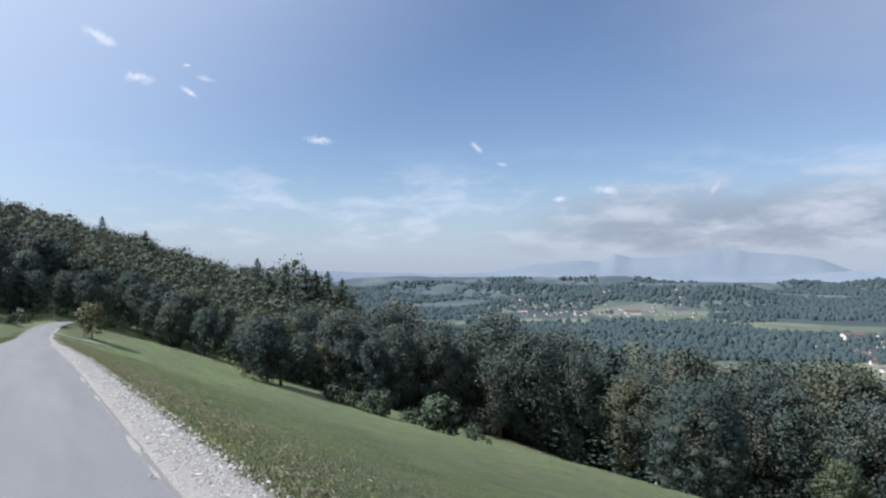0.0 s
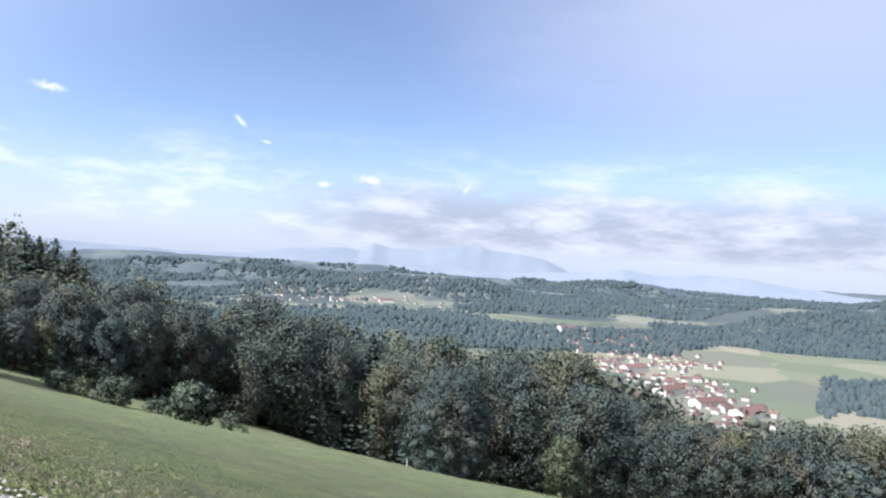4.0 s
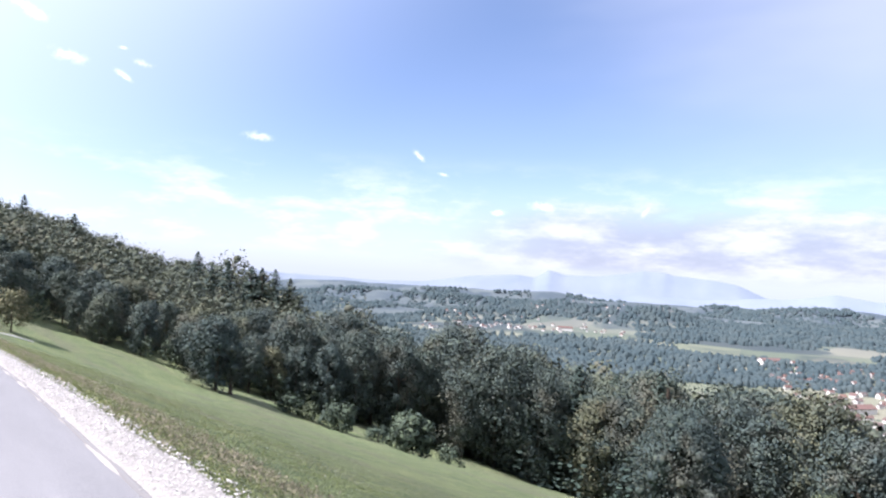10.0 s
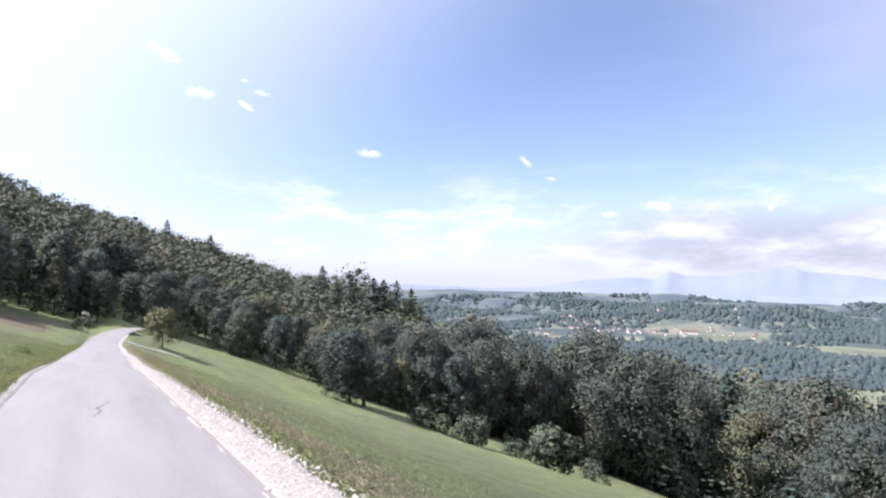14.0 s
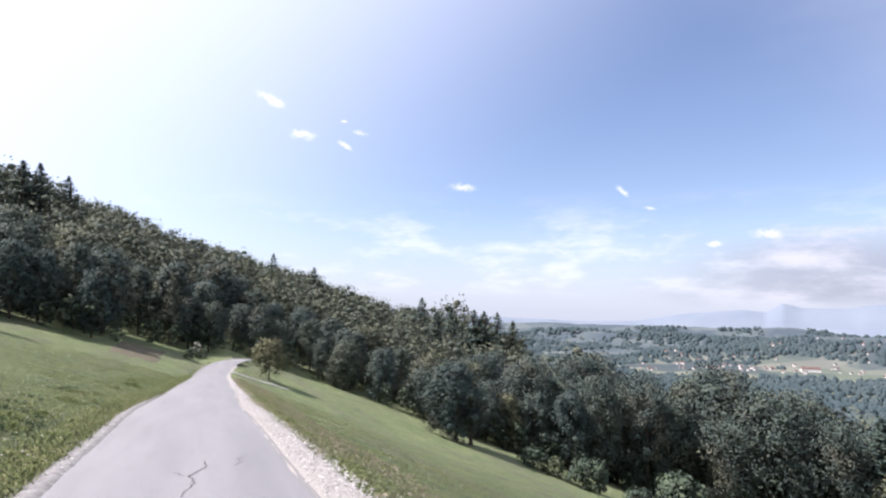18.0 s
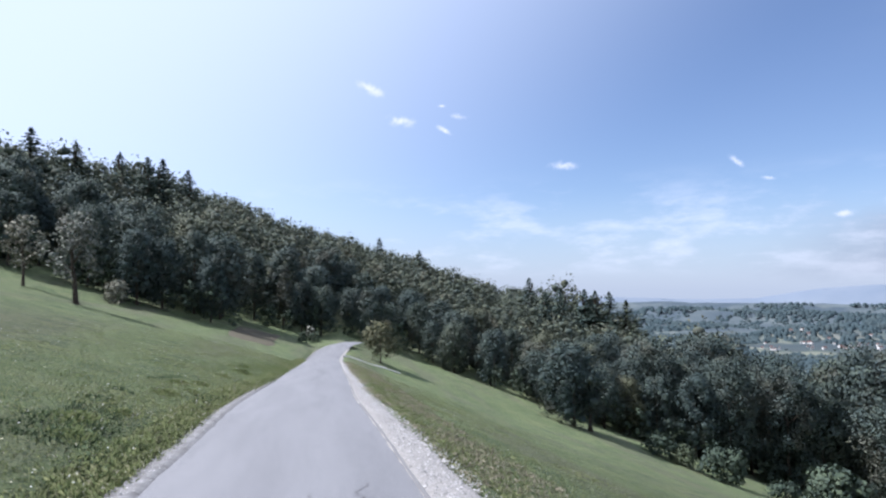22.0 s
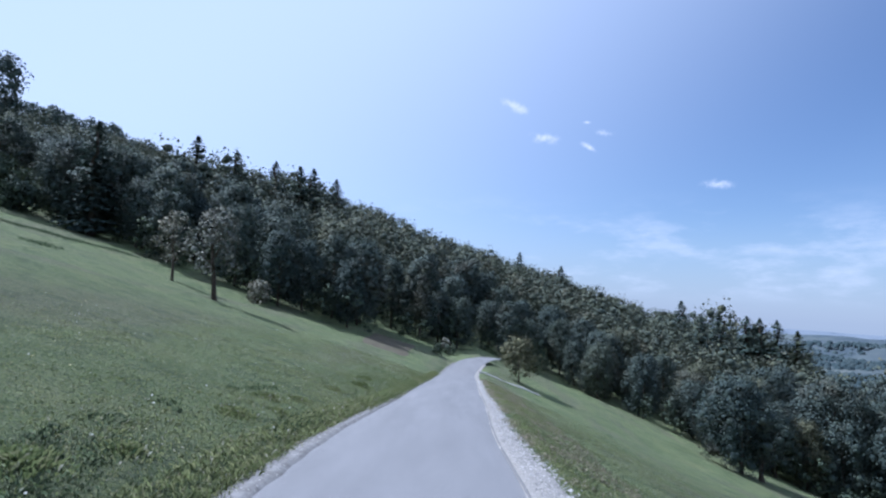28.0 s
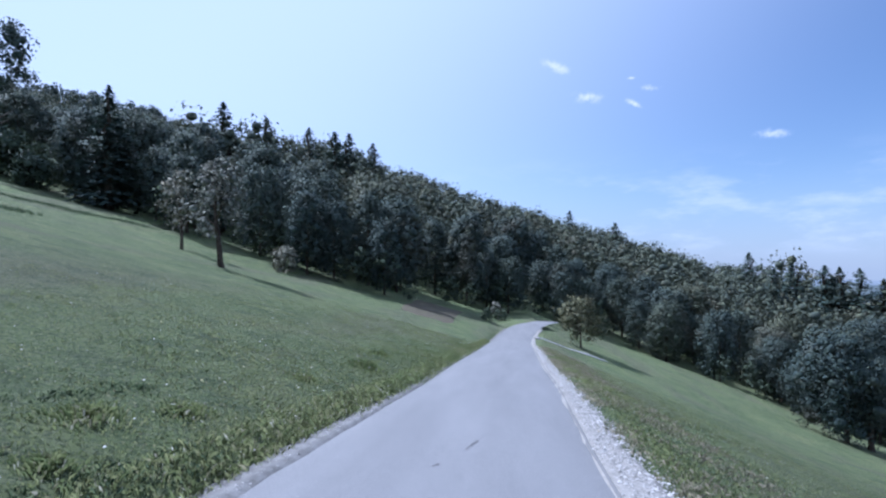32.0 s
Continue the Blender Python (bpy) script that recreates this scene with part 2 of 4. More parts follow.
def leaf_mat(name, dark, mid, light, autumn=None):
    m = Mat(name, 0.75, 0.2)
    c = m.ramp(m.island(), (0.0, dark), (0.55, mid), (1.0, light))
    tone = m.ramp(m.random(), (0.0, (0.74, 0.80, 0.84)), (0.5, (1.0, 1.0, 1.0)), (0.88, (1.08, 1.05, 0.95)), (1.0, (1.55, 1.22, 0.85)))
    c = m.mix(1.0, c, tone, "MULTIPLY")
    patch = m.step(m.noise(0.55, 3), 0.52, 0.74)
    c = m.mix(m.math("MULTIPLY", patch, 0.30), c, autumn or light)
    c = m.mix(m.math("MULTIPLY", m.step(m.noise(0.16, 2), 0.54, 0.66), 0.34), c, autumn or light)
    c = m.mix(m.math("MULTIPLY", m.step(m.noise(0.13, 2, 0.5, m.lengthwise(1.0)), 0.52, 0.64), 0.45), c, dark)
    m.color(c)
    return m.translucent(0.14, c).m


M_LEAF = leaf_mat("beech_leaves", (0.056, 0.078, 0.074), (0.072, 0.098, 0.084), (0.098, 0.122, 0.090), (0.150, 0.120, 0.074))
M_FRUIT_LEAF = leaf_mat("fruit_tree_leaves", (0.10, 0.115, 0.09), (0.17, 0.18, 0.14), (0.40, 0.40, 0.34), (0.19, 0.17, 0.13))
M_PEAR = leaf_mat("pear_leaves", (0.08, 0.09, 0.06), (0.115, 0.125, 0.075), (0.19, 0.185, 0.11), (0.18, 0.145, 0.095))
M_BUSH = leaf_mat("bush_leaves", (0.052, 0.072, 0.056), (0.070, 0.096, 0.062), (0.10, 0.128, 0.076))
M_NEEDLE = leaf_mat("spruce_needles", (0.040, 0.060, 0.054), (0.050, 0.076, 0.062), (0.066, 0.096, 0.072), (0.07, 0.09, 0.065))
b = Mat("bark", 0.95, 0.1)
M_BARK = b.color(b.ramp(b.noise(6, 5), (0.3, (0.035, 0.027, 0.02)), (0.7, (0.11, 0.09, 0.07)))).bump(b.noise(14, 4), 0.6, 0.04).m


# ---- building helpers ----
def obj_from(name, verts, faces, mats, parent=None, smooth=False, mat_ids=None):
    me = bpy.data.meshes.new(name)
    me.from_pydata([tuple(v) for v in verts] if not isinstance(verts, np.ndarray) else verts.tolist(), [], faces if not isinstance(faces, np.ndarray) else faces.tolist())
    for m in (mats if isinstance(mats, (list, tuple)) else [mats]):
        me.materials.append(m)
    if mat_ids is not None:
        me.polygons.foreach_set("material_index", mat_ids)
    if smooth:
        me.polygons.foreach_set("use_smooth", [True] * len(me.polygons))
    me.update()
    ob = new(name, me)
    if parent:
        ob.parent = parent
    return ob


def part(name, bm, material, parent, label=""):
    me = bpy.data.meshes.new(name)
    bm.to_mesh(me)
    bm.free()
    me.materials.append(material)
    ob = new(name, me)
    ob.parent = parent
    return tagged(ob, label) if label else ob


def ramp01(x, lo, hi):
    t = np.clip((x - lo) / (hi - lo), 0, 1)
    return t * t * (3 - 2 * t)


# smooth value noise on a lattice, for the lie of the land
_rng = np.random.RandomState(5)
_lat = _rng.rand(256, 256)


def lattice(x, y):
    x, y = np.asarray(x, float), np.asarray(y, float)
    xi, yi = np.floor(x).astype(int), np.floor(y).astype(int)
    fx, fy = x - xi, y - yi
    fx, fy = fx * fx * (3 - 2 * fx), fy * fy * (3 - 2 * fy)
    a, b_ = _lat[xi % 256, yi % 256], _lat[(xi + 1) % 256, yi % 256]
    c, d = _lat[xi % 256, (yi + 1) % 256], _lat[(xi + 1) % 256, (yi + 1) % 256]
    return (a * (1 - fx) + b_ * fx) * (1 - fy) + (c * (1 - fx) + d * fx) * fy


def fbm(x, y, octaves=4):
    v, amp, tot = 0, 1.0, 0.0
    for i in range(octaves):
        v = v + amp * lattice(x * 2 ** i + 17 * i, y * 2 ** i + 9 * i)
        tot += amp
        amp *= 0.5
    return v / tot


def road_mid(s):
    """Where the road's middle lies across the slope."""
    s = np.asarray(s, float)
    u = np.clip(s - 42, 0, None)
    v = np.clip(s - 74, 0, None)
    return 0.67 + 0.0011 * u ** 2 + 0.009 * v ** 2 - 0.08 * ramp01(s, 18, 25) - 0.35 * ramp01(s, 24, 42) + 0.28 * ramp01(s, 30, 42) + 0.13 * ramp01(s, 30, 42) - 0.45 * ramp01(s, 54, 74)


def road_z(s):
    s = np.asarray(s, float)
    lift = 1.2 * ramp01(s, 70, 87) + 0.07 * np.clip(s - 87, 0, 18) + 0.2 * np.clip(s - 105, 0, 100)
    return -2.19 - 0.065 * np.clip(s, -90, 400) - 0.014 * np.clip(s - 30, 0, 48) + lift


def height(s, r):
    """The ground's height at s along the road and r across it, downhill positive."""
    s, r = np.asarray(s, float), np.asarray(r, float)
    z = road_z(s)
    d = np.clip(r - road_mid(np.clip(s, -200, 76)) - 1.95, 0, None)
    down = -0.35 * d - 0.35 * (1 - np.exp(-d / 3.0))
    l = np.clip(road_mid(np.clip(s, -200, 76)) - 1.58 + 0.15 * ramp01(s, 30, 42) - r, 0, None)
    up = 0.288 * l + 0.0001 * np.minimum(l, 120) ** 2 + 0.16 * (1 - np.exp(-l / 0.35))
    up = np.where(l > 450, 0.288 * 450 + 1.6 + (l - 450) * 0.05, up)
    rough = (fbm(s / 9.0, r / 9.0, 3) - 0.5) * 0.9 * ramp01(d + l, 3, 20)
    fine = (fbm(s / 1.3 + 40, r / 1.3, 3) - 0.5) * 0.16 * ramp01(d + l, 0.3, 2.0)
    hill = z + down + up + rough + fine
    hill = hill + 11.0 * np.exp(-((s - 284) / 42) ** 2 - ((r + 148) / 36) ** 2)      # a knoll up the valley side
    x, y = US.x * s + UR.x * r, US.y * s + UR.y * r
    dist = np.hypot(x, y)
    floor = -128 + 14 * ramp01(dist, 900, 4800) + 46 * (fbm(x / 620 + 3, y / 420 + 8, 3) - 0.5) * ramp01(dist, 500, 1500)
    floor = floor + 48 * ramp01(fbm(x / 900 + 31, y / 500 + 12, 2), 0.52, 0.75) * ramp01(dist, 900, 1800)
    k = 9.0
    return floor + k * np.logaddexp(0, (hill - floor) / k)


def place(s, r, lift=0.0):
    return Vector((US.x * s + UR.x * r, US.y * s + UR.y * r, float(height(s, r)) + lift))


def grid_mesh(ss, rr, zoff=0.0):
    S, R = np.meshgrid(ss, rr, indexing="ij")
    Z = height(S, R) + zoff
    V = np.stack([US.x * S + UR.x * R, US.y * S + UR.y * R, Z], -1).reshape(-1, 3)
    n, m = len(ss), len(rr)
    i = np.arange(n * m).reshape(n, m)
    F = np.stack([i[:-1, :-1], i[:-1, 1:], i[1:, 1:], i[1:, :-1]], -1).reshape(-1, 4)
    return V, F


# ---- ground ----
g = Mat("meadow_and_valley", 0.95, 0.12)
sep = g.t.nodes.new("ShaderNodeSeparateXYZ")
g.t.links.new(g.pos, sep.inputs[0])
grass = g.ramp(g.noise(0.42, 6, 0.62), (0.28, (0.110, 0.148, 0.064)), (0.5, (0.164, 0.208, 0.088)), (0.75, (0.230, 0.246, 0.114)))
streak = g.noise(0.30, 5, 0.6, vec=g.lengthwise(0.16))
grass = g.mix(g.math("MULTIPLY", g.step(streak, 0.45, 0.62), 0.62), grass, (0.160, 0.150, 0.104))
grass = g.mix(g.math("MULTIPLY", g.step(g.noise(1.1, 6, 0.72), 0.49, 0.64), 0.62), grass, (0.058, 0.084, 0.048))
grass = g.mix(g.math("MULTIPLY", g.step(g.noise(11.0, 5, 0.75), 0.47, 0.60), 0.6), grass, (0.220, 0.245, 0.145))
grass = g.mix(g.math("MULTIPLY", g.step(g.noise(21.0, 3, 0.7), 0.48, 0.60), 0.62), grass, (0.058, 0.080, 0.046))
cells = g.ramp(g.voronoi(0.0085, "Color"), (0.1, (0.10, 0.122, 0.085)), (0.35, (0.14, 0.155, 0.105)), (0.6, (0.20, 0.195, 0.145)), (0.85, (0.085, 0.105, 0.082)))
woods = g.step(g.noise(0.0035, 4), 0.46, 0.52)
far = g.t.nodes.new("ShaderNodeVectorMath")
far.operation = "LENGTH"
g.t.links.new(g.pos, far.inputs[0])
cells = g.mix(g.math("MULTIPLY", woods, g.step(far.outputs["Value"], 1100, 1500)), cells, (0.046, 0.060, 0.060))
# past a kilometre the fields fade to a painted blue-grey distance haze
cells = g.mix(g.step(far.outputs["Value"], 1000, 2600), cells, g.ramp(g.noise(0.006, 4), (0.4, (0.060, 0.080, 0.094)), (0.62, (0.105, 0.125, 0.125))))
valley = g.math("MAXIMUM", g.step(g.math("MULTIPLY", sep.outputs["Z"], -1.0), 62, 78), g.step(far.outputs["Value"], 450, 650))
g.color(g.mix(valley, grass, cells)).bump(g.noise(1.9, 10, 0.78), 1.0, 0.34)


def spaced(lo, hi, step, far, growth):
    inner = list(np.arange(lo, hi + step / 2, step))
    a, d = [], step
    x = inner[0]
    while x > -far:
        d *= growth
        x -= d
        a.append(x)
    b_, d = [], step
    x = inner[-1]
    while x < far:
        d *= growth
        x += d
        b_.append(x)
    return np.array(a[::-1] + inner + b_)


ss = spaced(-12, 100, 0.7, 4900, 1.045)
rr = spaced(-45, 45, 0.6, 4900, 1.045)
rr = np.concatenate([rr[rr < -3.2], np.arange(-3, 5.5, 0.15), rr[rr > 5.6]])
V, F = grid_mesh(ss, rr)
# lower the sheet beneath the road
S_all = (V[:, 0] * US.x + V[:, 1] * US.y)
R_all = (V[:, 0] * UR.x + V[:, 1] * UR.y)
off = R_all - road_mid(np.clip(S_all, -200, 92))
under = (off > -1.66) & (off < 1.93)
V[under & (S_all < 92) & (S_all > -200), 2] -= 0.05
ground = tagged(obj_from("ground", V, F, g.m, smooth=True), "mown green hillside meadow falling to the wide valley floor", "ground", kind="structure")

# ---- road ----
a = Mat("worn_asphalt", 0.88, 0.3)
base = a.ramp(a.noise(1.6, 6, 0.6, vec=a.lengthwise(0.10)), (0.3, (0.130, 0.131, 0.133)), (0.7, (0.185, 0.185, 0.186)))
base = a.mix(a.math("MULTIPLY", a.step(a.noise(3.0, 5, 0.7), 0.55, 0.8), 0.35), base, (0.150, 0.148, 0.152))
base = a.mix(a.step(a.noise(170, 2, 0.5), 0.50, 0.66), base, (0.262, 0.258, 0.255))
M_ROAD = a.color(base).bump(a.noise(120, 3), 0.35, 0.012).m
v = Mat("gravel_bed", 0.95, 0.15)
M_BED = v.color(v.ramp(v.noise(28, 4, 0.7), (0.3, (0.20, 0.19, 0.17)), (0.7, (0.37, 0.355, 0.33)))).bump(v.noise(60, 3), 0.8, 0.03).m


def strip(name, offs, s0, s1, step, mat, label, category, lift, wob=0.0, seed=0, crown=0.0, taper=0.0, lead=0.0):
    """A ribbon of ground along the road; offs: its edges across, from the road's middle; taper, lead: how much its right and left edges draw in up the road."""
    ss_ = np.arange(s0, s1 + step / 2, step)
    ver, fac = [], []
    n = 7
    for i, s_ in enumerate(ss_):
        mid = float(road_mid(s_))
        slope = float(road_mid(s_ + 0.1) - road_mid(s_ - 0.1)) / 0.2
        q = 1 / math.hypot(1, slope)
        lo = offs[0] + lead * float(ramp01(s_, 30, 42)) + wob * (float(fbm(s_ * 1.7 + seed, 3.3 + seed, 3)) - 0.5)
        hi = offs[1] - taper * float(ramp01(s_, 14, 46)) + wob * (float(fbm(s_ * 1.7 + seed, 71.3 + seed, 3)) - 0.5)
        for j in range(n):
            f = j / (n - 1)
            o = lo + (hi - lo) * f
            s2, r2 = s_ - o * slope * q, mid + o * q
            z = float(road_z(s2)) + lift - crown * (2 * f - 1) ** 2
            if j in (0, n - 1):
                z -= 0.05
                o2 = o + (0.012 if j else -0.012)
                s2, r2 = s_ - o2 * slope * q, mid + o2 * q
            ver.append((US.x * s2 + UR.x * r2, US.y * s2 + UR.y * r2, z))
        if i:
            k = i * n
            for j in range(n - 1):
                fac.append((k - n + j, k - n + j + 1, k + j + 1, k + j))
    ob = obj_from(name, ver, fac, mat, smooth=True)
    return tagged(ob, label, category, kind="structure")


road = strip("road", (-1.32, 1.35), -14, 88, 0.4, M_ROAD, "narrow sunlit pale grey asphalt lane with worn edges", "road", 0.04, 0.06, 2, 0.03)
verge = strip("gravel_verge", (1.31, 1.90), -14, 80, 0.3, M_BED, "pale crushed limestone verge along the lane", "gravel verge", -0.002, 0.16, 9, taper=0.28)
e_ = Mat("dusty_edge", 0.95, 0.15)
M_EDGE = e_.color(e_.ramp(e_.noise(5, 6, 0.7), (0.3, (0.12, 0.115, 0.105)), (0.5, (0.19, 0.185, 0.175)), (0.75, (0.27, 0.265, 0.255)))).bump(e_.noise(40, 3), 0.6, 0.02).m
M_SEAM = Mat("tar_seam", 0.9, 0.2).color((0.15, 0.148, 0.145)).m
seam = strip("road_seam", (1.342, 1.356), -14, 80, 0.4, M_SEAM, "dark seam between the asphalt and the gravel", "seam", 0.002, 0.03, 5)
dirt_edge = strip("road_edge", (-1.66, -1.29), -14, 80, 0.3, M_EDGE, "dusty grey crumbling edge of the lane", "road edge", 0.002, 0.12, 21, 0.002, lead=0.16)


# ---- trees ----
def cards(centres, normals, size, rng, ragged=0.6):
    """Small leaf-clump quads at points, roughly facing the normals."""
    n = len(centres)
    nn = normals + rng.normal(0, ragged, (n, 3))
    nn /= np.linalg.norm(nn, axis=1, keepdims=True) + 1e-9
    t = np.cross(nn, rng.normal(0, 1, (n, 3)))
    t /= np.linalg.norm(t, axis=1, keepdims=True) + 1e-9
    u = np.cross(nn, t)
    sz = size * rng.uniform(0.6, 1.35, (n, 1))
    w = sz * rng.uniform(0.55, 0.95, (n, 1))
    bend = nn * sz * rng.uniform(-0.25, 0.25, (n, 1))
    P = np.stack([centres - t * sz, centres - u * w + bend, centres + t * sz, centres + u * w + bend], 1).reshape(-1, 3)
    F_ = np.arange(4 * n).reshape(n, 4)
    return P, F_


def lobes_for(rng, h, w, bottom, count, big=1.0):
    """Centres and radii of the lobes that make up a crown."""
    out = []
    for i in range(count):
        f = ((i + rng.uniform(0, 1)) / count) ** 0.85
        z = bottom + (h - bottom) * (0.04 + 0.88 * f)
        prof = math.sin(math.pi * min(1, max(0.06, 0.20 + 0.72 * f))) ** 0.7
        a_, d = i * 2.4 + rng.uniform(-0.6, 0.6), w / 2 * prof * rng.uniform(0.38, 0.80)
        out.append((d * math.cos(a_), d * math.sin(a_), z, w * rng.uniform(0.10, 0.21) * big))
    return np.array(out)


def soft_normals(me, normals):
    """Shades the leaf clumps as the rounded masses that they make."""
    me.polygons.foreach_set("use_smooth", [True] * len(me.polygons))
    me.normals_split_custom_set_from_vertices(normals.tolist())


def core_quads():
    """A unit ball of 24 four-cornered faces."""
    g3 = np.array([-1.0, 0.0, 1.0])
    out = []
    for axis in range(3):
        for sgn in (-1.0, 1.0):
            for i in range(2):
                for j in range(2):
                    q = []
                    for a_, b_ in ((i, j), (i + 1, j), (i + 1, j + 1), (i, j + 1)):
                        p_ = np.zeros(3)
                        p_[axis], p_[(axis + 1) % 3], p_[(axis + 2) % 3] = sgn, sgn * g3[a_], g3[b_]
                        q.append(p_ / np.linalg.norm(p_))
                    out.append(q)
    return np.array(out).reshape(-1, 3)


CORE = core_quads()


def crown_arrays(rng, h, w, bottom, lobes, per, size, big=1.0, ragged=0.75, core=0.38):
    L = lobes_for(rng, h, w, bottom, lobes, big)
    C, N_, M_ = [], [], []
    mid = np.array([0, 0, bottom + (h - bottom) * 0.42])
    for x, y, z, rad in L:
        d = rng.normal(0, 1, (per, 3))
        d[:, 2] += 0.2
        d /= np.linalg.norm(d, axis=1, keepdims=True)
        c = np.array([x, y, z]) + d * rad * np.array([1.0, 1.0, 0.85]) * rng.uniform(0.50, 1.06, (per, 1))
        out_ = (c - mid) * np.array([1.0, 1.0, w / h])
        out_ /= np.linalg.norm(out_, axis=1, keepdims=True) + 1e-9
        m = d * 0.50 + out_ * 0.70 + rng.normal(0, 0.22, (per, 3))
        C.append(c)
        N_.append(d)
        M_.append(m / np.linalg.norm(m, axis=1, keepdims=True))
    P, F_ = cards(np.concatenate(C), np.concatenate(N_), size, rng, ragged)
    nm = np.repeat(np.concatenate(M_), 4, axis=0)
    # the dense inside of each lobe, which lets no light through
    inner = [CORE * rad * np.array([core, core, 0.9 * core]) + np.array([x, y, z]) for x, y, z, rad in L]
    P = np.concatenate([P] + inner)
    return P, np.arange(len(P)).reshape(-1, 4), np.concatenate([nm] + [CORE] * len(L))


def crown_mesh(name, rng, h, w, bottom, lobes, per, size, mat, big=1.0, core=0.30):
    P, F_, nm = crown_arrays(rng, h, w, bottom, lobes, per, size, big, core=core)
    me = bpy.data.meshes.new(name)
    me.from_pydata(P.tolist(), [], F_.tolist())
    me.materials.append(mat)
    soft_normals(me, nm)
    return me


def trunk_mesh(name, rng, h, girth, limbs, spread, lean=0.0):
    """A tapered trunk with rising limbs."""
    V_, F_ = [], []

    def tube(pts, r0, r1, sides=7):
        base_ = len(V_)
        for i, p in enumerate(pts):
            rad = r0 + (r1 - r0) * i / (len(pts) - 1)
            for k in range(sides):
                a_ = 2 * math.pi * k / sides
                V_.append((p[0] + rad * math.cos(a_), p[1] + rad * math.sin(a_), p[2]))
            if i:
                for k in range(sides):
                    a0, a1 = base_ + (i - 1) * sides + k, base_ + (i - 1) * sides + (k + 1) % sides
                    F_.append((a0, a1, a1 + sides, a0 + sides))

    pts = [(lean * f * h + 0.05 * h * rng.normal() * f * 0.3, 0.05 * h * rng.normal() * f * 0.3, -0.3 + (h + 0.3) * f) for f in np.linspace(0, 1, 6)]
    tube([(pts[0][0], pts[0][1], -0.4), (pts[0][0], pts[0][1], 0.15)], girth * 1.45, girth * 1.05)
    tube(pts, girth * 1.05, girth * 0.3)
    for i in range(limbs):
        f = rng.uniform(0.35, 0.9)
        st = (lean * f * h, 0, h * f)
        a_, ln = rng.uniform(0, 6.28), spread * rng.uniform(0.5, 1.0)
        tube([st, (st[0] + 0.5 * ln * math.cos(a_), st[1] + 0.5 * ln * math.sin(a_), st[2] + 0.32 * ln), (st[0] + ln * math.cos(a_), st[1] + ln * math.sin(a_), st[2] + 0.75 * ln)], girth * 0.42, girth * 0.1, 5)
    me = bpy.data.meshes.new(name)
    me.from_pydata(V_, [], F_)
    me.polygons.foreach_set("use_smooth", [True] * len(me.polygons))
    me.materials.append(M_BARK)
    return me


def spruce_mesh(name, rng, h, w, per, size):
    """A pointed spruce: drooping sprays of needles round the stem, denser below."""
    C, N_, M_, K_ = [], [], [], []
    boughs = int(per * h)
    for i in range(boughs):
        f = ((i + rng.uniform(0, 1)) / boughs) ** 1.25
        z = h * (0.06 + 0.93 * f)
        rad = (w / 2 * (1 - f) ** 0.80 + 0.03) * rng.uniform(0.62, 1.18)
        a_ = rng.uniform(0, 6.28)
        for q in np.linspace(0.3, 1.0, 3 + int(4 * (1 - f))):
            aa = a_ + rng.normal(0, 0.12)
            d = rad * q
            C.append((d * math.cos(aa), d * math.sin(aa), z - 0.30 * d + rng.normal(0, 0.07)))
            K_.append([size * (0.62 + 0.38 * min(1.0, 2.2 * (1 - f)))])
            N_.append((0.45 * math.cos(aa), 0.45 * math.sin(aa), 0.8))
            M_.append((0.78 * math.cos(aa), 0.78 * math.sin(aa), 0.62))
    P, F_ = cards(np.array(C), np.array(N_), np.array(K_), rng, 0.5)
    me = bpy.data.meshes.new(name)
    me.from_pydata(P.tolist(), [], F_.tolist())
    me.materials.append(M_NEEDLE)
    soft_normals(me, np.repeat(np.array(M_), 4, axis=0))
    return me


def tree_thing(name, crown, trunk, label, category, group=""):
    root = new(name)
    for nm, me in (("trunk", trunk), ("crown", crown)):
        o = new(nm, me)
        o.parent = root
    return tagged(root, label, category, group)


def at_place(s, r, turn, scale=1.0, tall=1.0, sink=0.1):
    p = place(s, r, -sink)
    return Matrix.LocRotScale(p, Euler((0, 0, turn)), (scale, scale, scale * tall))


rng = np.random.RandomState(11)
BROAD = []                                       # broadleaf models, 10 m high
for i in range(8):
    BROAD.append((crown_mesh("crown", rng, 9.9, 5.6 + 0.35 * i, 0.9, 44 + 2 * i, 140, 0.115, M_LEAF), trunk_mesh("trunk", rng, 7.0, 0.17, 5, 2.2)))
TALL = []                                        # models for tall trees, with finer leaf clumps for their size
for i in range(5):
    TALL.append((crown_mesh("crown", rng, 9.9, 6.0 + 0.4 * i, 0.7, 52 + 3 * i, 250, 0.084, M_LEAF, core=0.12), trunk_mesh("trunk", rng, 7.0, 0.15, 5, 2.2)))
SPRUCE = [(spruce_mesh("crown", rng, 10.0, 2.8 + 0.4 * i, 52, 0.115), trunk_mesh("trunk", rng, 9.0, 0.14, 0, 1)) for i in range(3)]


def tree(models, s, r, h, wide=1.0, label="", name="broadleaf_tree", category="tree", group="trees of the wood"):
    crown, trunk = models[rng.randint(len(models))]
    t_ = tree_thing(name, crown, trunk, label, category, group)
    k = h / 10.0
    p = place(s, r, -0.15)
    t_.matrix_basis = Matrix.LocRotScale(p, Euler((0, 0, rng.uniform(0, 6.28))), (k * wide, k * wide, k))
    return t_


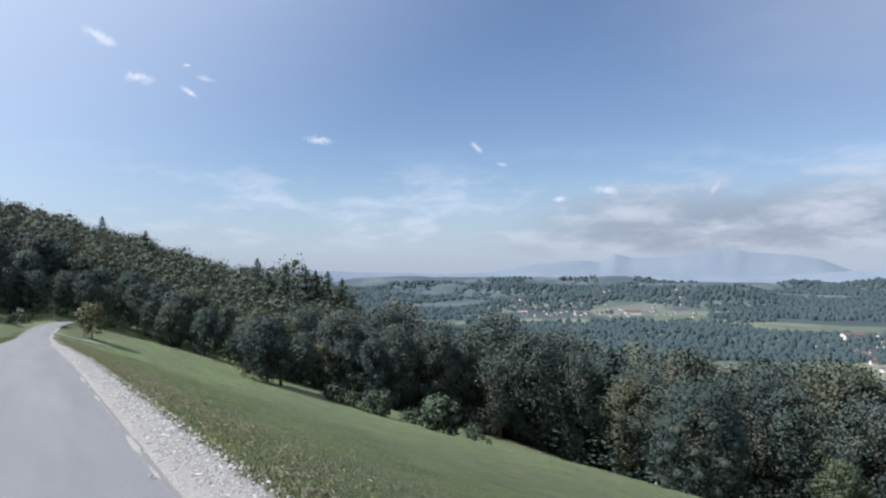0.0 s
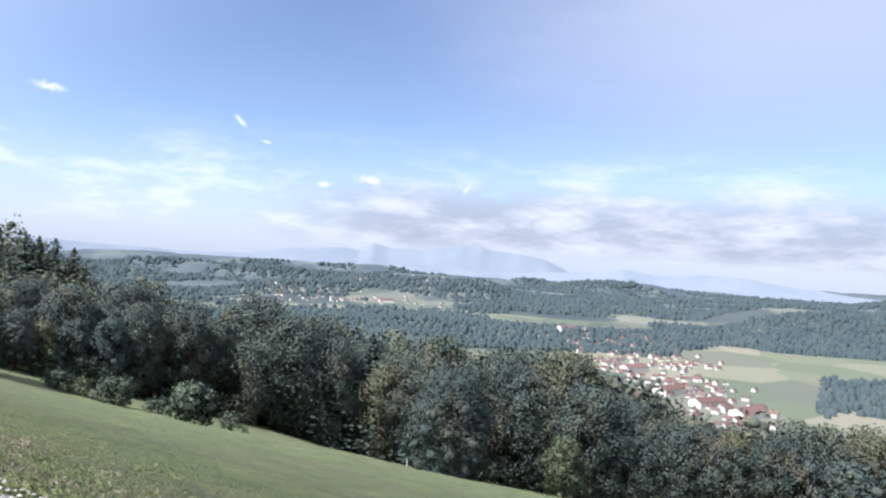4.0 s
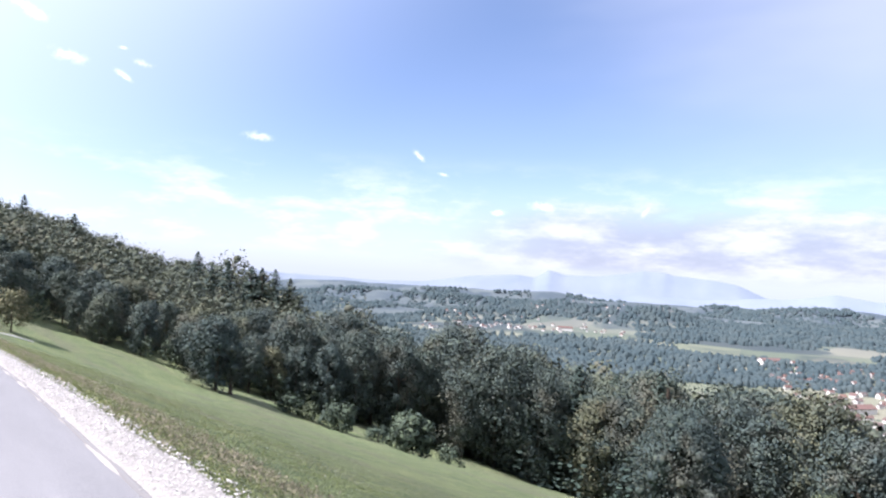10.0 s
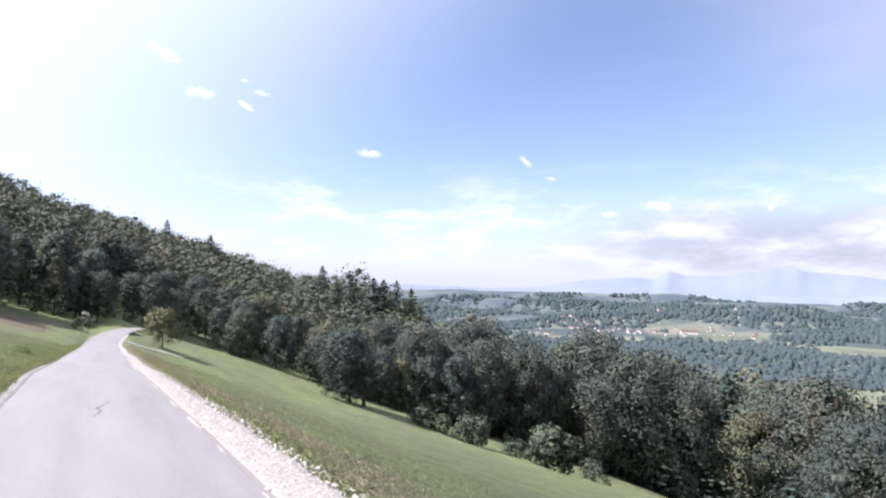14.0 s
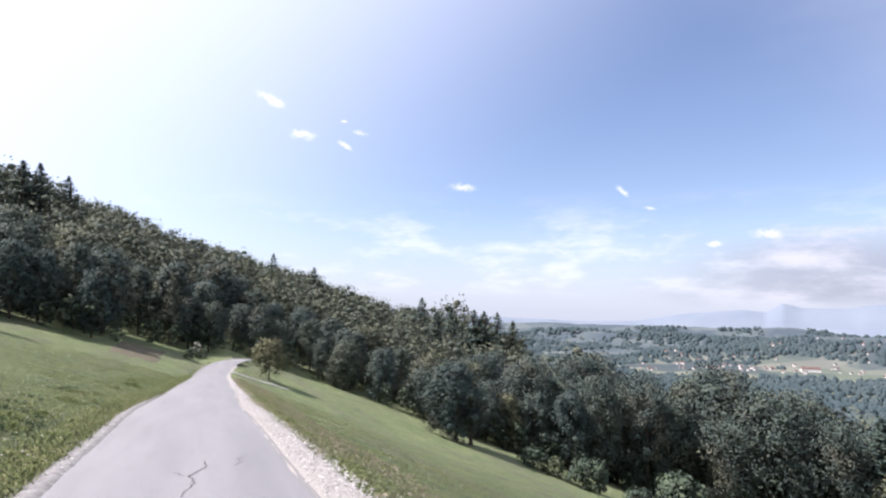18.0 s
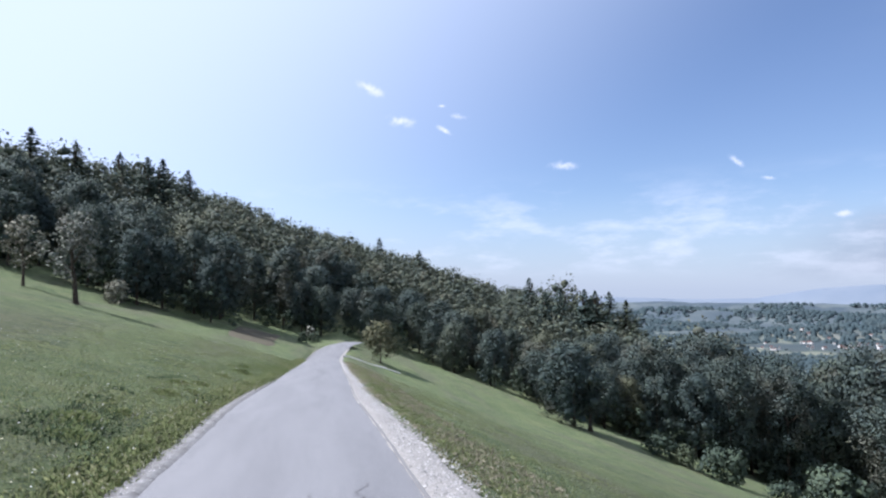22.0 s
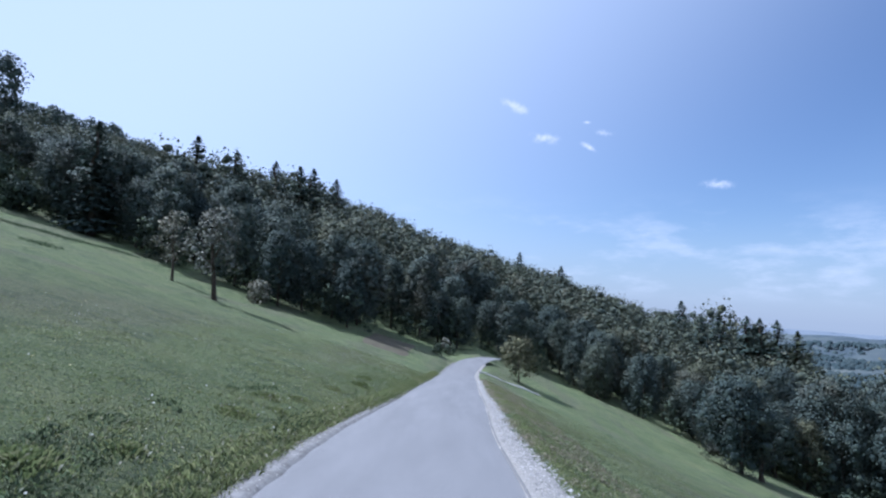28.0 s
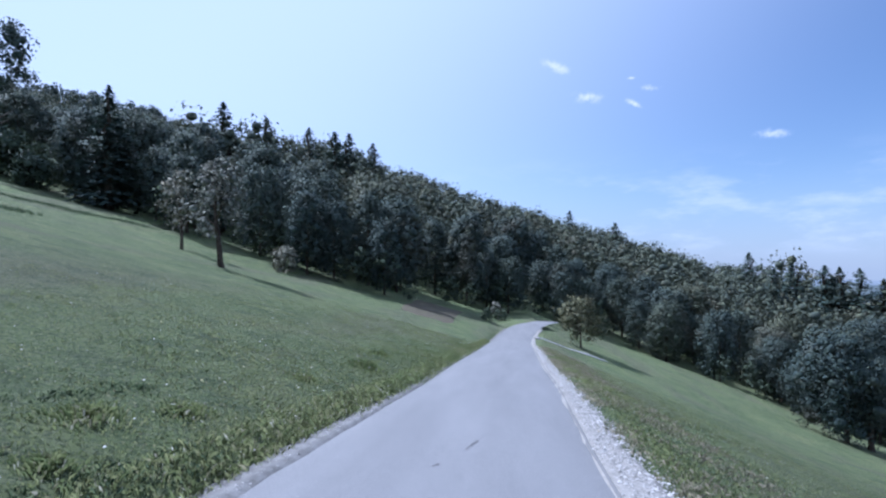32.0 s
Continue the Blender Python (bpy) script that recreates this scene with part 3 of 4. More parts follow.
def edge_s(r):
    """How far along the road the wood's edge lies, by the distance across."""
    return np.interp(r, [-160, -56, -41, -28, -16, -11, -7.5, -5, -1, 5, 13, 21, 24, 28, 36, 50, 65, 76, 90],
                     [100, 94, 85, 80, 78, 75.5, 77, 86, 96, 103, 106, 101, 96, 93, 89, 87, 83, 76, 60])


def lower_r(s):
    """The wood's upper edge on the lower slope."""
    return np.interp(s, [-45, 0, 25, 45, 60, 76], [96, 90, 88, 86, 83, 76])


# rows of the wood, from its edge inwards; the front ones are things of their own
front, back = [], []
for r0 in np.arange(-95, 132, 4.6):
    for depth in np.arange(0, 150, 5.2):
        rj, dj = r0 + rng.uniform(-1.9, 1.9), depth + rng.uniform(-2, 2)
        if r0 > 74:
            continue
        s_ = float(edge_s(rj)) + 2.2 + dj
        (front if depth < 16 else back).append((s_, rj, depth))
for s0 in np.arange(-45, 112, 4.8):
    for depth in np.arange(0, 60, 5.2):
        sj = s0 + rng.uniform(-1.9, 1.9)
        rj = float(lower_r(sj)) + 2.2 + depth + rng.uniform(-2, 2)
        (front if depth < 11 else back).append((sj, rj, depth))


def wood_height(s_, r_, depth):
    """Taller on the lower slope, smaller trees uphill and beyond the bend."""
    edge = np.interp(r_, [-60, -20, 0, 8, 15, 30, 45, 70, 110], [11.0, 10.6, 9.6, 8.6, 8.0, 9.8, 15.0, 21.6, 23.0])
    deep = np.interp(r_, [-60, -47, -43, -33, -25, -10, 10, 24, 40, 55, 62, 69, 77, 110], [9.0, 9.0, 15.0, 13.4, 12.3, 11.4, 11.2, 11.8, 12.4, 13.0, 14.6, 18.0, 23.5, 25.0])
    h = edge + (deep - edge) * float(ramp01(depth, 6, 24))
    if s_ < 40 and r_ > 55:
        h *= np.interp(s_, [-40, 31, 40], [0.70, 0.74, 1.0])
    return float(h)


# spruces that stand out on the skyline: along, across, height
SPRUCES = [(175, 25, 12.6), (198, 17, 11.8), (148, -25, 14.3), (149, -30, 15), (144, -31.5, 14.8), (139.5, -35, 14.2), (123, -36.5, 13.6),
           (111, -38, 14), (169, 51.7, 15.2), (157, 55.3, 15.5), (152.9, 59.4, 16.8), (152, 61.6, 17.2), (150.6, 64.3, 18), (149.2, 67.6, 17.5),
           (147, 48, 13.5), (62, 92, 19.6), (74, 84, 18.6), (71, 90, 19.2), (60, 86, 19.2), (79, 78, 17.0)]
for s_, r_, hh in SPRUCES:
    tree(SPRUCE, s_, r_, hh * 1.15, 2.4, "dark green pointed spruce rising above the wood", "spruce", "spruce", "spruces of the wood")

tree(SPRUCE, 83.4, -36.2, 11.9, 2.3, "broad dark spruce at the wood edge above the slope", "spruce", "spruce", "spruces of the wood")
front.sort(key=lambda q: q[2])
for s_, r_, depth in front[:276]:
    hh = wood_height(s_, r_, depth) * rng.uniform(0.82 if r_ > 72 else 0.68, 1.06) * (0.88 if depth < 3 else 1)
    tree(TALL if hh > 12.5 else BROAD, s_, r_, hh, rng.uniform(0.85, 1.25), "dense green beech tree with first yellowing leaves at the wood edge")


def joined_wood(name, spots, label, category, cards_per, size, mat, lobes=14, seed=3):
    """Many crowns as one mass of leaf clumps."""
    rg = np.random.RandomState(seed)
    models = [crown_arrays(rg, 9.9, 6.2 + 0.5 * i, 1.0, lobes, cards_per // lobes, size, 1.35, core=0.26) for i in range(4)]
    Ps, Ns = [], []
    for s_, r_, hh in spots:
        P, _, nm = models[rg.randint(4)]
        a_ = rg.uniform(0, 6.28)
        ca, sa = math.cos(a_), math.sin(a_)
        Rz = np.array([[ca, sa, 0], [-sa, ca, 0], [0, 0, 1]])
        k = hh / 10.0
        Ps.append((P @ Rz) * np.array([k * 1.15, k * 1.15, k]) + np.array(place(s_, r_, -0.2)))
        Ns.append(nm @ Rz)
    P = np.concatenate(Ps)
    me = bpy.data.meshes.new(name)
    me.from_pydata(P.tolist(), [], np.arange(len(P)).reshape(-1, 4).tolist())
    me.materials.append(mat)
    soft_normals(me, np.concatenate(Ns))
    return tagged(new(name, me), label, category, kind="stuff")


rest = [(s_, r_, wood_height(s_, r_, d_) * (0.70 + 0.36 * rng.uniform() if r_ < 72 else 0.84 + 0.24 * rng.uniform())) for s_, r_, d_ in front[276:] + back if d_ < 130]
joined_wood("woodland", rest, "dense mixed woodland covering the hillside behind the meadow", "woodland", 680, 0.165, M_LEAF, 20)
knoll = [(s_ + rng.uniform(-3, 3), r_ + rng.uniform(-3, 3), rng.uniform(7.5, 12)) for s_ in np.arange(232, 300, 6.5) for r_ in np.arange(-225, -88, 6.5)]
joined_wood("knoll_woodland", knoll, "dark distant woodland on the rounded hill behind", "woodland", 260, 0.32, M_LEAF, 10, 17)


# ---- single trees and bushes on the meadow ----
def lone_tree(name, s, r, h, w, bottom, lobes, per, size, mat, girth, label, category, trunks=((0, 0),), lean=0.0, turn=0.0, limbs=6):
    root = tagged(new(name), label, category)
    crown = new("crown", crown_mesh("crown", rng, h, w, bottom, lobes, per, size, mat))
    crown.parent = root
    for dx, dy in trunks:
        t_ = new("trunk", trunk_mesh("trunk", rng, h * 0.72, girth, limbs, w * 0.34, lean))
        t_.parent = root
        t_.location = (dx, dy, 0)
    root.matrix_basis = Matrix.LocRotScale(place(s, r, -0.05), Euler((0, 0, turn)), (1, 1, 1))
    return root


walnut = lone_tree("walnut_tree", 80.2, 27.6, 8.8, 7.6, 1.0, 64, 190, 0.105, M_LEAF, 0.22, "round green walnut tree with two trunks on the meadow edge", "tree", ((-0.5, -0.6), (0.6, 0.7)))
walnut.children[0].location = (-0.7, -1.0, 0)
lone_tree("beech_tree", 47.5, 70.5, 14.5, 13.5, 0.6, 120, 300, 0.12, M_LEAF, 0.3, "broad sunlit beech standing before the lower wood", "tree")
lone_tree("field_maple", 33.5, 76.0, 8.0, 7.0, 0.4, 48, 150, 0.11, M_BUSH, 0.16, "small light green maple at the foot of the meadow", "tree")
lone_tree("apple_tree", 59.2, -13.7, 5.6, 3.9, 1.7, 20, 60, 0.10, M_FRUIT_LEAF, 0.17, "old apple tree with thinning pale foliage on the slope", "fruit tree", lean=0.10, turn=-1.2)
lone_tree("apple_tree", 66.0, -19.5, 4.9, 3.7, 1.6, 17, 55, 0.10, M_FRUIT_LEAF, 0.12, "smaller apple tree with browning leaves on the slope", "fruit tree", lean=0.05, turn=-1.0)
lone_tree("pear_tree", 79.0, 6.6, 4.0, 4.3, 0.5, 32, 100, 0.07, M_PEAR, 0.09, "small round fruit tree beside the bend of the lane", "fruit tree", limbs=5)


def bush(s, r, w, h, label, lobes=16, per=70, mat=None, name="bush", size=None):
    root = tagged(new(name), label, "bush")
    c = new("foliage", crown_mesh("foliage", rng, h, w, 0.0, lobes, per, size or max(0.06, 0.05 * h), mat or M_BUSH, 1.35))
    c.parent = root
    t_ = new("stems", trunk_mesh("stems", rng, h * 0.6, 0.05, 5, w * 0.3))
    t_.parent = root
    root.matrix_basis = Matrix.LocRotScale(place(s, r, -0.05), Euler((0, 0, rng.uniform(0, 6.28))), (1, 1, 1))
    return root


bush(73.8, 39.4, 4.8, 3.2, "broad dark green bush in the meadow hedge", 20, 90)
bush(63.6, 42.8, 5.4, 4.3, "tall dark green bush at the lower meadow", 24, 95)
bush(60.2, 45.4, 3.2, 1.7, "low spreading bush beside a taller bush")
bush(67.6, 41.2, 3.4, 1.7, "low bramble bush in the meadow hedge")
bush(77.8, 35.0, 3.6, 2.1, "grey green bush at the end of the hedge")
bush(76.4, 36.9, 3.2, 1.9, "grey green low bush in the hedge")
bush(61.0, 48.3, 1.0, 0.9, "small sapling alone on the mown meadow", 6, 40)
bush(75.6, -16.3, 2.4, 2.0, "pale dry bush before the dark wood", 14, 70, M_FRUIT_LEAF)
bush(82.5, -0.9, 1.3, 1.1, "dark shrub at the lane side near the bend", 10, 60)
bush(89.0, 0.2, 1.8, 1.1, "dark shrub behind the bend of the lane", 10, 60)
bush(90.0, -0.3, 1.2, 1.7, "yellowing shrub behind the bend of the lane", 8, 50, M_FRUIT_LEAF)
for s_, r_, w_, h_ in ((84, -47, 6, 4.2), (85, -52, 7, 5.0), (82.5, -43, 4, 3.0), (86, -57, 6, 4.5)):
    bush(s_, r_, w_, h_, "large light green hazel bush at the wood edge", 22, 90, M_BUSH, "hazel_bush")
lone_tree("oak_tree", 84.0, -48.3, 15.2, 7.5, 8.0, 26, 90, 0.17, M_LEAF, 0.24, "tall oak with an open crown over the wood edge", "tree")
# shrubs and young growth that close the foot of the wood
low = []
for r0 in np.arange(-70, 74, 1.9):
    s0 = float(edge_s(r0)) + rng.uniform(0.3, 2.6)
    low.append((s0, r0 + rng.uniform(-0.8, 0.8), rng.uniform(1.8, 4.6)))
for s0 in np.arange(-40, 74, 2.1):
    low.append((s0, float(lower_r(s0)) + rng.uniform(0.2, 2.2), rng.uniform(2.0, 5.5)))
joined_wood("undergrowth", low, "leafy undergrowth along the foot of the wood", "undergrowth", 240, 0.36, M_BUSH, 8, 8)

# ---- field path, bare patch, marker post ----
p = Mat("concrete_channel", 0.9, 0.2)
M_CONC = p.color(p.ramp(p.noise(9, 4), (0.3, (0.30, 0.29, 0.27)), (0.7, (0.45, 0.44, 0.42)))).m
ver, fac = [], []
for i in range(21):
    f = i / 20
    s_, r_ = 73.9 + 2.6 * f, 2.9 + 5.3 * f
    for o in (-0.22, -0.16, 0.16, 0.22):
        q_ = place(s_ + o * 0.9, r_ - o * 0.44, 0.05 if abs(o) < 0.2 else -0.06)
        ver.append(q_)
    if i:
        for j in range(3):
            fac.append((4 * i - 4 + j, 4 * i - 3 + j, 4 * i + 1 + j, 4 * i + j))
tagged(obj_from("drain_channel", ver, fac, M_CONC), "narrow pale concrete drain running down the meadow", "drain", kind="structure")
d = Mat("bare_soil", 0.95, 0.1)
M_SOIL = d.color(d.ramp(d.noise(2.2, 5, 0.65), (0.3, (0.08, 0.076, 0.052)), (0.55, (0.115, 0.10, 0.072)), (0.75, (0.09, 0.11, 0.04)))).bump(d.noise(9, 4), 0.7, 0.06).m
ver, fac = [], []
for i in range(15):
    for j in range(9):
        f, q_ = i / 14, j / 8
        s_ = 73.0 + 10.5 * f + 0.5 * (float(fbm(i * 0.7, j * 0.6)) - 0.5)
        r_ = -7.2 + 4.4 * q_ + 0.9 * (float(fbm(i * 0.5 + 9, j * 0.9)) - 0.5)
        ver.append(place(s_, r_, -0.06 if i in (0, 14) or j in (0, 8) else 0.05))
        if i and j:
            k = i * 9 + j
            fac.append((k - 10, k - 9, k, k - 1))
tagged(obj_from("bare_earth", ver, fac, M_SOIL, smooth=True), "patch of dug brown earth in the meadow", "bare earth", kind="structure")
w = Mat("white_paint", 0.6)
M_WHITE = w.color(w.ramp(w.noise(8, 3), (0.3, (0.62, 0.61, 0.58)), (0.7, (0.78, 0.77, 0.74)))).m
bm = bmesh.new()
bmesh.ops.create_cone(bm, cap_ends=True, segments=8, radius1=0.10, radius2=0.09, depth=1.6, matrix=Matrix.Translation((0, 0, 0.7)))
post = tagged(new("marker_post"), "white wooden marker post at the wood edge", "post")
part("shaft", bm, M_WHITE, post)
bm = bmesh.new()
bmesh.ops.create_cone(bm, cap_ends=True, segments=8, radius1=0.10, radius2=0.02, depth=0.12, matrix=Matrix.Translation((0, 0, 1.56)))
part("tip", bm, M_WHITE, post)
post.location = place(62.5, 81.0)

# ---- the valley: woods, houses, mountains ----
# leaf colour shifted to blue, with the haze of distance painted in
fw = Mat("haze_tinted_woods", 0.95, 0.05)
M_HAZE_WOODS = fw.color(fw.mix(fw.step(fw.noise(0.02, 3), 0.4, 0.7), fw.ramp(fw.island(), (0.0, (0.042, 0.062, 0.068)), (1.0, (0.054, 0.076, 0.080))), (0.064, 0.084, 0.084))).m


def clump_field(name, at, wide, tall, label, mat, seed):
    """Distant tree crowns: lumpy low domes, joined."""
    rg_ = np.random.RandomState(seed)
    ring = [(math.cos(2 * math.pi * k / 5), math.sin(2 * math.pi * k / 5)) for k in range(5)]
    unit = np.array([(x, y, 0.0) for x, y in ring] + [(0.74 * x, 0.74 * y, 0.72) for x, y in ring] + [(0, 0, 1.05)])
    quads = np.array([(k, (k + 1) % 5, 5 + (k + 1) % 5, 5 + k) for k in range(5)])
    caps = np.array([(5 + k, 5 + (k + 1) % 5, 10) for k in range(5)])
    n = len(at)
    V_ = unit[None] * np.stack([wide, wide, tall], -1)[:, None] * rg_.uniform(0.75, 1.25, (n, 11, 1)) + at[:, None]
    step = 11 * np.arange(n)[:, None, None]
    faces = (quads[None] + step).reshape(-1, 4).tolist() + (caps[None] + step).reshape(-1, 3).tolist()
    ob = obj_from(name, V_.reshape(-1, 3), faces, mat, smooth=True)
    return tagged(ob, label, "woods", kind="stuff")


rg = np.random.RandomState(21)
az, dist = np.radians(rg.uniform(-42, 62, 240000)), 190 + 3300 * rg.uniform(0, 1, 240000) ** 1.35
x, y = -np.sin(az) * dist, np.cos(az) * dist
s_, r_ = x * US.x + y * US.y, x * UR.x + y * UR.y
deg = np.degrees(az)
village = ((dist > 520) & (dist < 1150) & (deg > -32) & (deg < -12)) | ((dist > 1350) & (dist < 2100) & (deg > -2) & (deg < 17))
need = np.interp(dist, [190, 430, 431, 1100, 2000], [0.40, 0.40, 0.485, 0.47, 0.42]) + np.where(village, 0.10, 0.0)
keep_ = (r_ > 135) & (fbm(x / 330 + 7, y / 210 + 2, 3) > need)
az, dist, x, y, s_, r_ = (q_[keep_][:46000] for q_ in (az, dist, x, y, s_, r_))
spread = rg.uniform(1.7, 3.6, len(x)) * (1 + dist / 1300)
clump_field("valley_woods", np.stack([x, y, height(s_, r_) - 1], -1), spread, rg.uniform(4, 9, len(x)) * (1 + dist / 5000), "dark wooded patches spread over the valley and low hills", M_HAZE_WOODS, 4)

hs = Mat("house_render", 0.9, 0.2)
M_WALL = hs.color(hs.mix(hs.random(), (0.48, 0.46, 0.43), (0.70, 0.68, 0.63))).m
hr = Mat("house_tiles", 0.9, 0.2)
M_ROOF = hr.color(hr.ramp(hr.random(), (0.0, (0.11, 0.065, 0.055)), (0.5, (0.14, 0.090, 0.078)), (0.75, (0.09, 0.082, 0.080)), (1.0, (0.19, 0.115, 0.09)))).m


def house_meshes(L_, W_, H_, rise):
    """Wall box, gabled roof with eaves, a window."""
    wv = [(x * L_ / 2, y * W_ / 2, z) for z in (-3, H_) for x, y in ((-1, -1), (1, -1), (1, 1), (-1, 1))] + [(-L_ / 2, 0, H_ + rise), (L_ / 2, 0, H_ + rise)]
    wf = [(0, 1, 5, 4), (2, 3, 7, 6), (1, 2, 6, 9, 5), (3, 0, 4, 8, 7)]
    a_, e = L_ / 2 + 0.7, W_ / 2 + 0.7
    drop = rise * 0.7 / (W_ / 2)
    rv, rf = [], []
    for t_ in (0.0, 0.3):
        rv += [(-a_, -e, H_ - drop + t_), (a_, -e, H_ - drop + t_), (a_, 0, H_ + rise + t_ + 0.05), (-a_, 0, H_ + rise + t_ + 0.05), (a_, e, H_ - drop + t_), (-a_, e, H_ - drop + t_)]
    rf = [(6, 7, 8, 9), (9, 8, 10, 11), (1, 0, 3, 2), (2, 3, 5, 4), (0, 1, 7, 6), (4, 5, 11, 10), (1, 2, 8, 7), (2, 4, 10, 8), (3, 0, 6, 9), (5, 3, 9, 11)]
    out = []
    for nm, v_, f_, m_ in (("wall", wv, wf, M_WALL), ("roof", rv, rf, M_ROOF)):
        me = bpy.data.meshes.new(nm)
        me.from_pydata(v_, [], f_)
        me.materials.append(m_)
        out.append(me)
    return out


kinds = [house_meshes(11, 8.5, 5.2, 3.6), house_meshes(14, 10, 6.2, 4.2), house_meshes(10, 9, 4.2, 3.4), house_meshes(34, 15, 6.0, 3.2)]


def house(az, dist, kind, turn, label, group, name="house", grow=1.0):
    a_ = radians(az)
    x, y = -math.sin(a_) * dist, math.cos(a_) * dist
    z = float(height(x * US.x + y * US.y, x * UR.x + y * UR.y))
    root = tagged(new(name), label, "house", group)
    for nm, me in zip(("wall", "roof"), kinds[kind]):
        o = new(nm, me)
        o.parent = root
    root.matrix_basis = Matrix.LocRotScale((x, y, z), Euler((0, 0, turn)), (grow, grow, grow))
    return root


for i in range(260):
    while True:
        az, dist = rg.uniform(-35, -12), rg.uniform(540, 1150)
        centre = -13 - (1150 - dist) / 610 * 13
        if abs(az - centre - rg.normal(0, 1.5)) < 5.0:
            break
    house(az, dist, rg.randint(3), 0.5 + rg.choice([0, 1.57]) + rg.normal(0, 0.25), "pale rendered village house with a tiled gable roof", "houses of the village", grow=rg.uniform(0.48, 0.64))
for i in range(120):
    house(rg.uniform(-1, 17), rg.uniform(1420, 2050), rg.randint(3), rg.uniform(0, 3.1), "small pale house in the distant settlement", "houses of the far settlement", grow=rg.uniform(0.42, 0.62))
for az, dist, tn in ((-12.2, 1120, 0.4), (-18, 820, 0.5), (-21, 700, 0.6), (-24, 660, 0.4), (4, 1500, 0.2), (-27, 640, 0.5)):
    house(az, dist, 3, tn, "long low hall with a wide shallow roof", "halls of the village", "hall")

# the blue haze of distance is put into the ranges' base colour
mt = Mat("haze_tinted_mountains", 1.0, 0.0)
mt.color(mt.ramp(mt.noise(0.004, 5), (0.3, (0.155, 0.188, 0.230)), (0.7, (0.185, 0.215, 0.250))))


def ridge(name, dist, base_, profile, label, rough_amp, seed):
    """A range of hills on the skyline; profile: azimuth and elevation of its crest in degrees."""
    azs = np.arange(-60, 66, 0.25)
    crest = np.interp(azs, [q_[0] for q_ in profile], [q_[1] for q_ in profile])
    n1 = fbm(azs / 2.4 + seed, azs * 0 + seed, 4) - 0.5
    crest = crest + n1 * rough_amp
    V_, F_ = [], []
    rows_ = 6
    for i, (az, el) in enumerate(zip(azs, crest)):
        for j in range(rows_):
            f = j / (rows_ - 1)
            dd = dist + 260 * f + 25 * float(fbm(az / 3.0 + seed, f * 3 + seed, 3) - 0.5) * (1 if 0 < j < rows_ - 1 else 0)
            top_ = dist * math.tan(radians(el))
            z = base_ + (top_ - base_) * f ** 0.8
            V_.append((-math.sin(radians(az)) * dd, math.cos(radians(az)) * dd, z))
        if i:
            for j in range(rows_ - 1):
                k = i * rows_ + j
                F_.append((k - rows_, k, k + 1, k - rows_ + 1))
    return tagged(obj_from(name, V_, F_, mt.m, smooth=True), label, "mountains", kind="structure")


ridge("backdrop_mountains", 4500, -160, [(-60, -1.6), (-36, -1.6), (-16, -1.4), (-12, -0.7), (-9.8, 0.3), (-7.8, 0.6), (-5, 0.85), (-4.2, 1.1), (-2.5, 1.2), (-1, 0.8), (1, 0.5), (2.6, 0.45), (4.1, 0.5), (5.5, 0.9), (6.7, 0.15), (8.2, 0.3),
                                           (11.9, 0.0), (13.8, -0.25), (16.8, -0.8), (21, -0.85), (31, -0.5), (66, -0.3)], "mountain range on the horizon, coloured blue as by haze", 0.16, 3.0)
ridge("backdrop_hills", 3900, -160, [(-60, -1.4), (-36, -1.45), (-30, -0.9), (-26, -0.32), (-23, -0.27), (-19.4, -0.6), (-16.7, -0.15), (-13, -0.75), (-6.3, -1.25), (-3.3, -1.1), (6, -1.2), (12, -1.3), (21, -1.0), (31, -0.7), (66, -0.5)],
      "low hills before the mountains, coloured blue as by haze", 0.22, 11.0)


# ---- lane details: stones, cracks ----
st = Mat("limestone", 0.95, 0.2)
M_STONE = st.color(st.ramp(st.island(), (0.0, (0.25, 0.24, 0.22)), (0.5, (0.38, 0.37, 0.35)), (1.0, (0.52, 0.50, 0.47)))).m


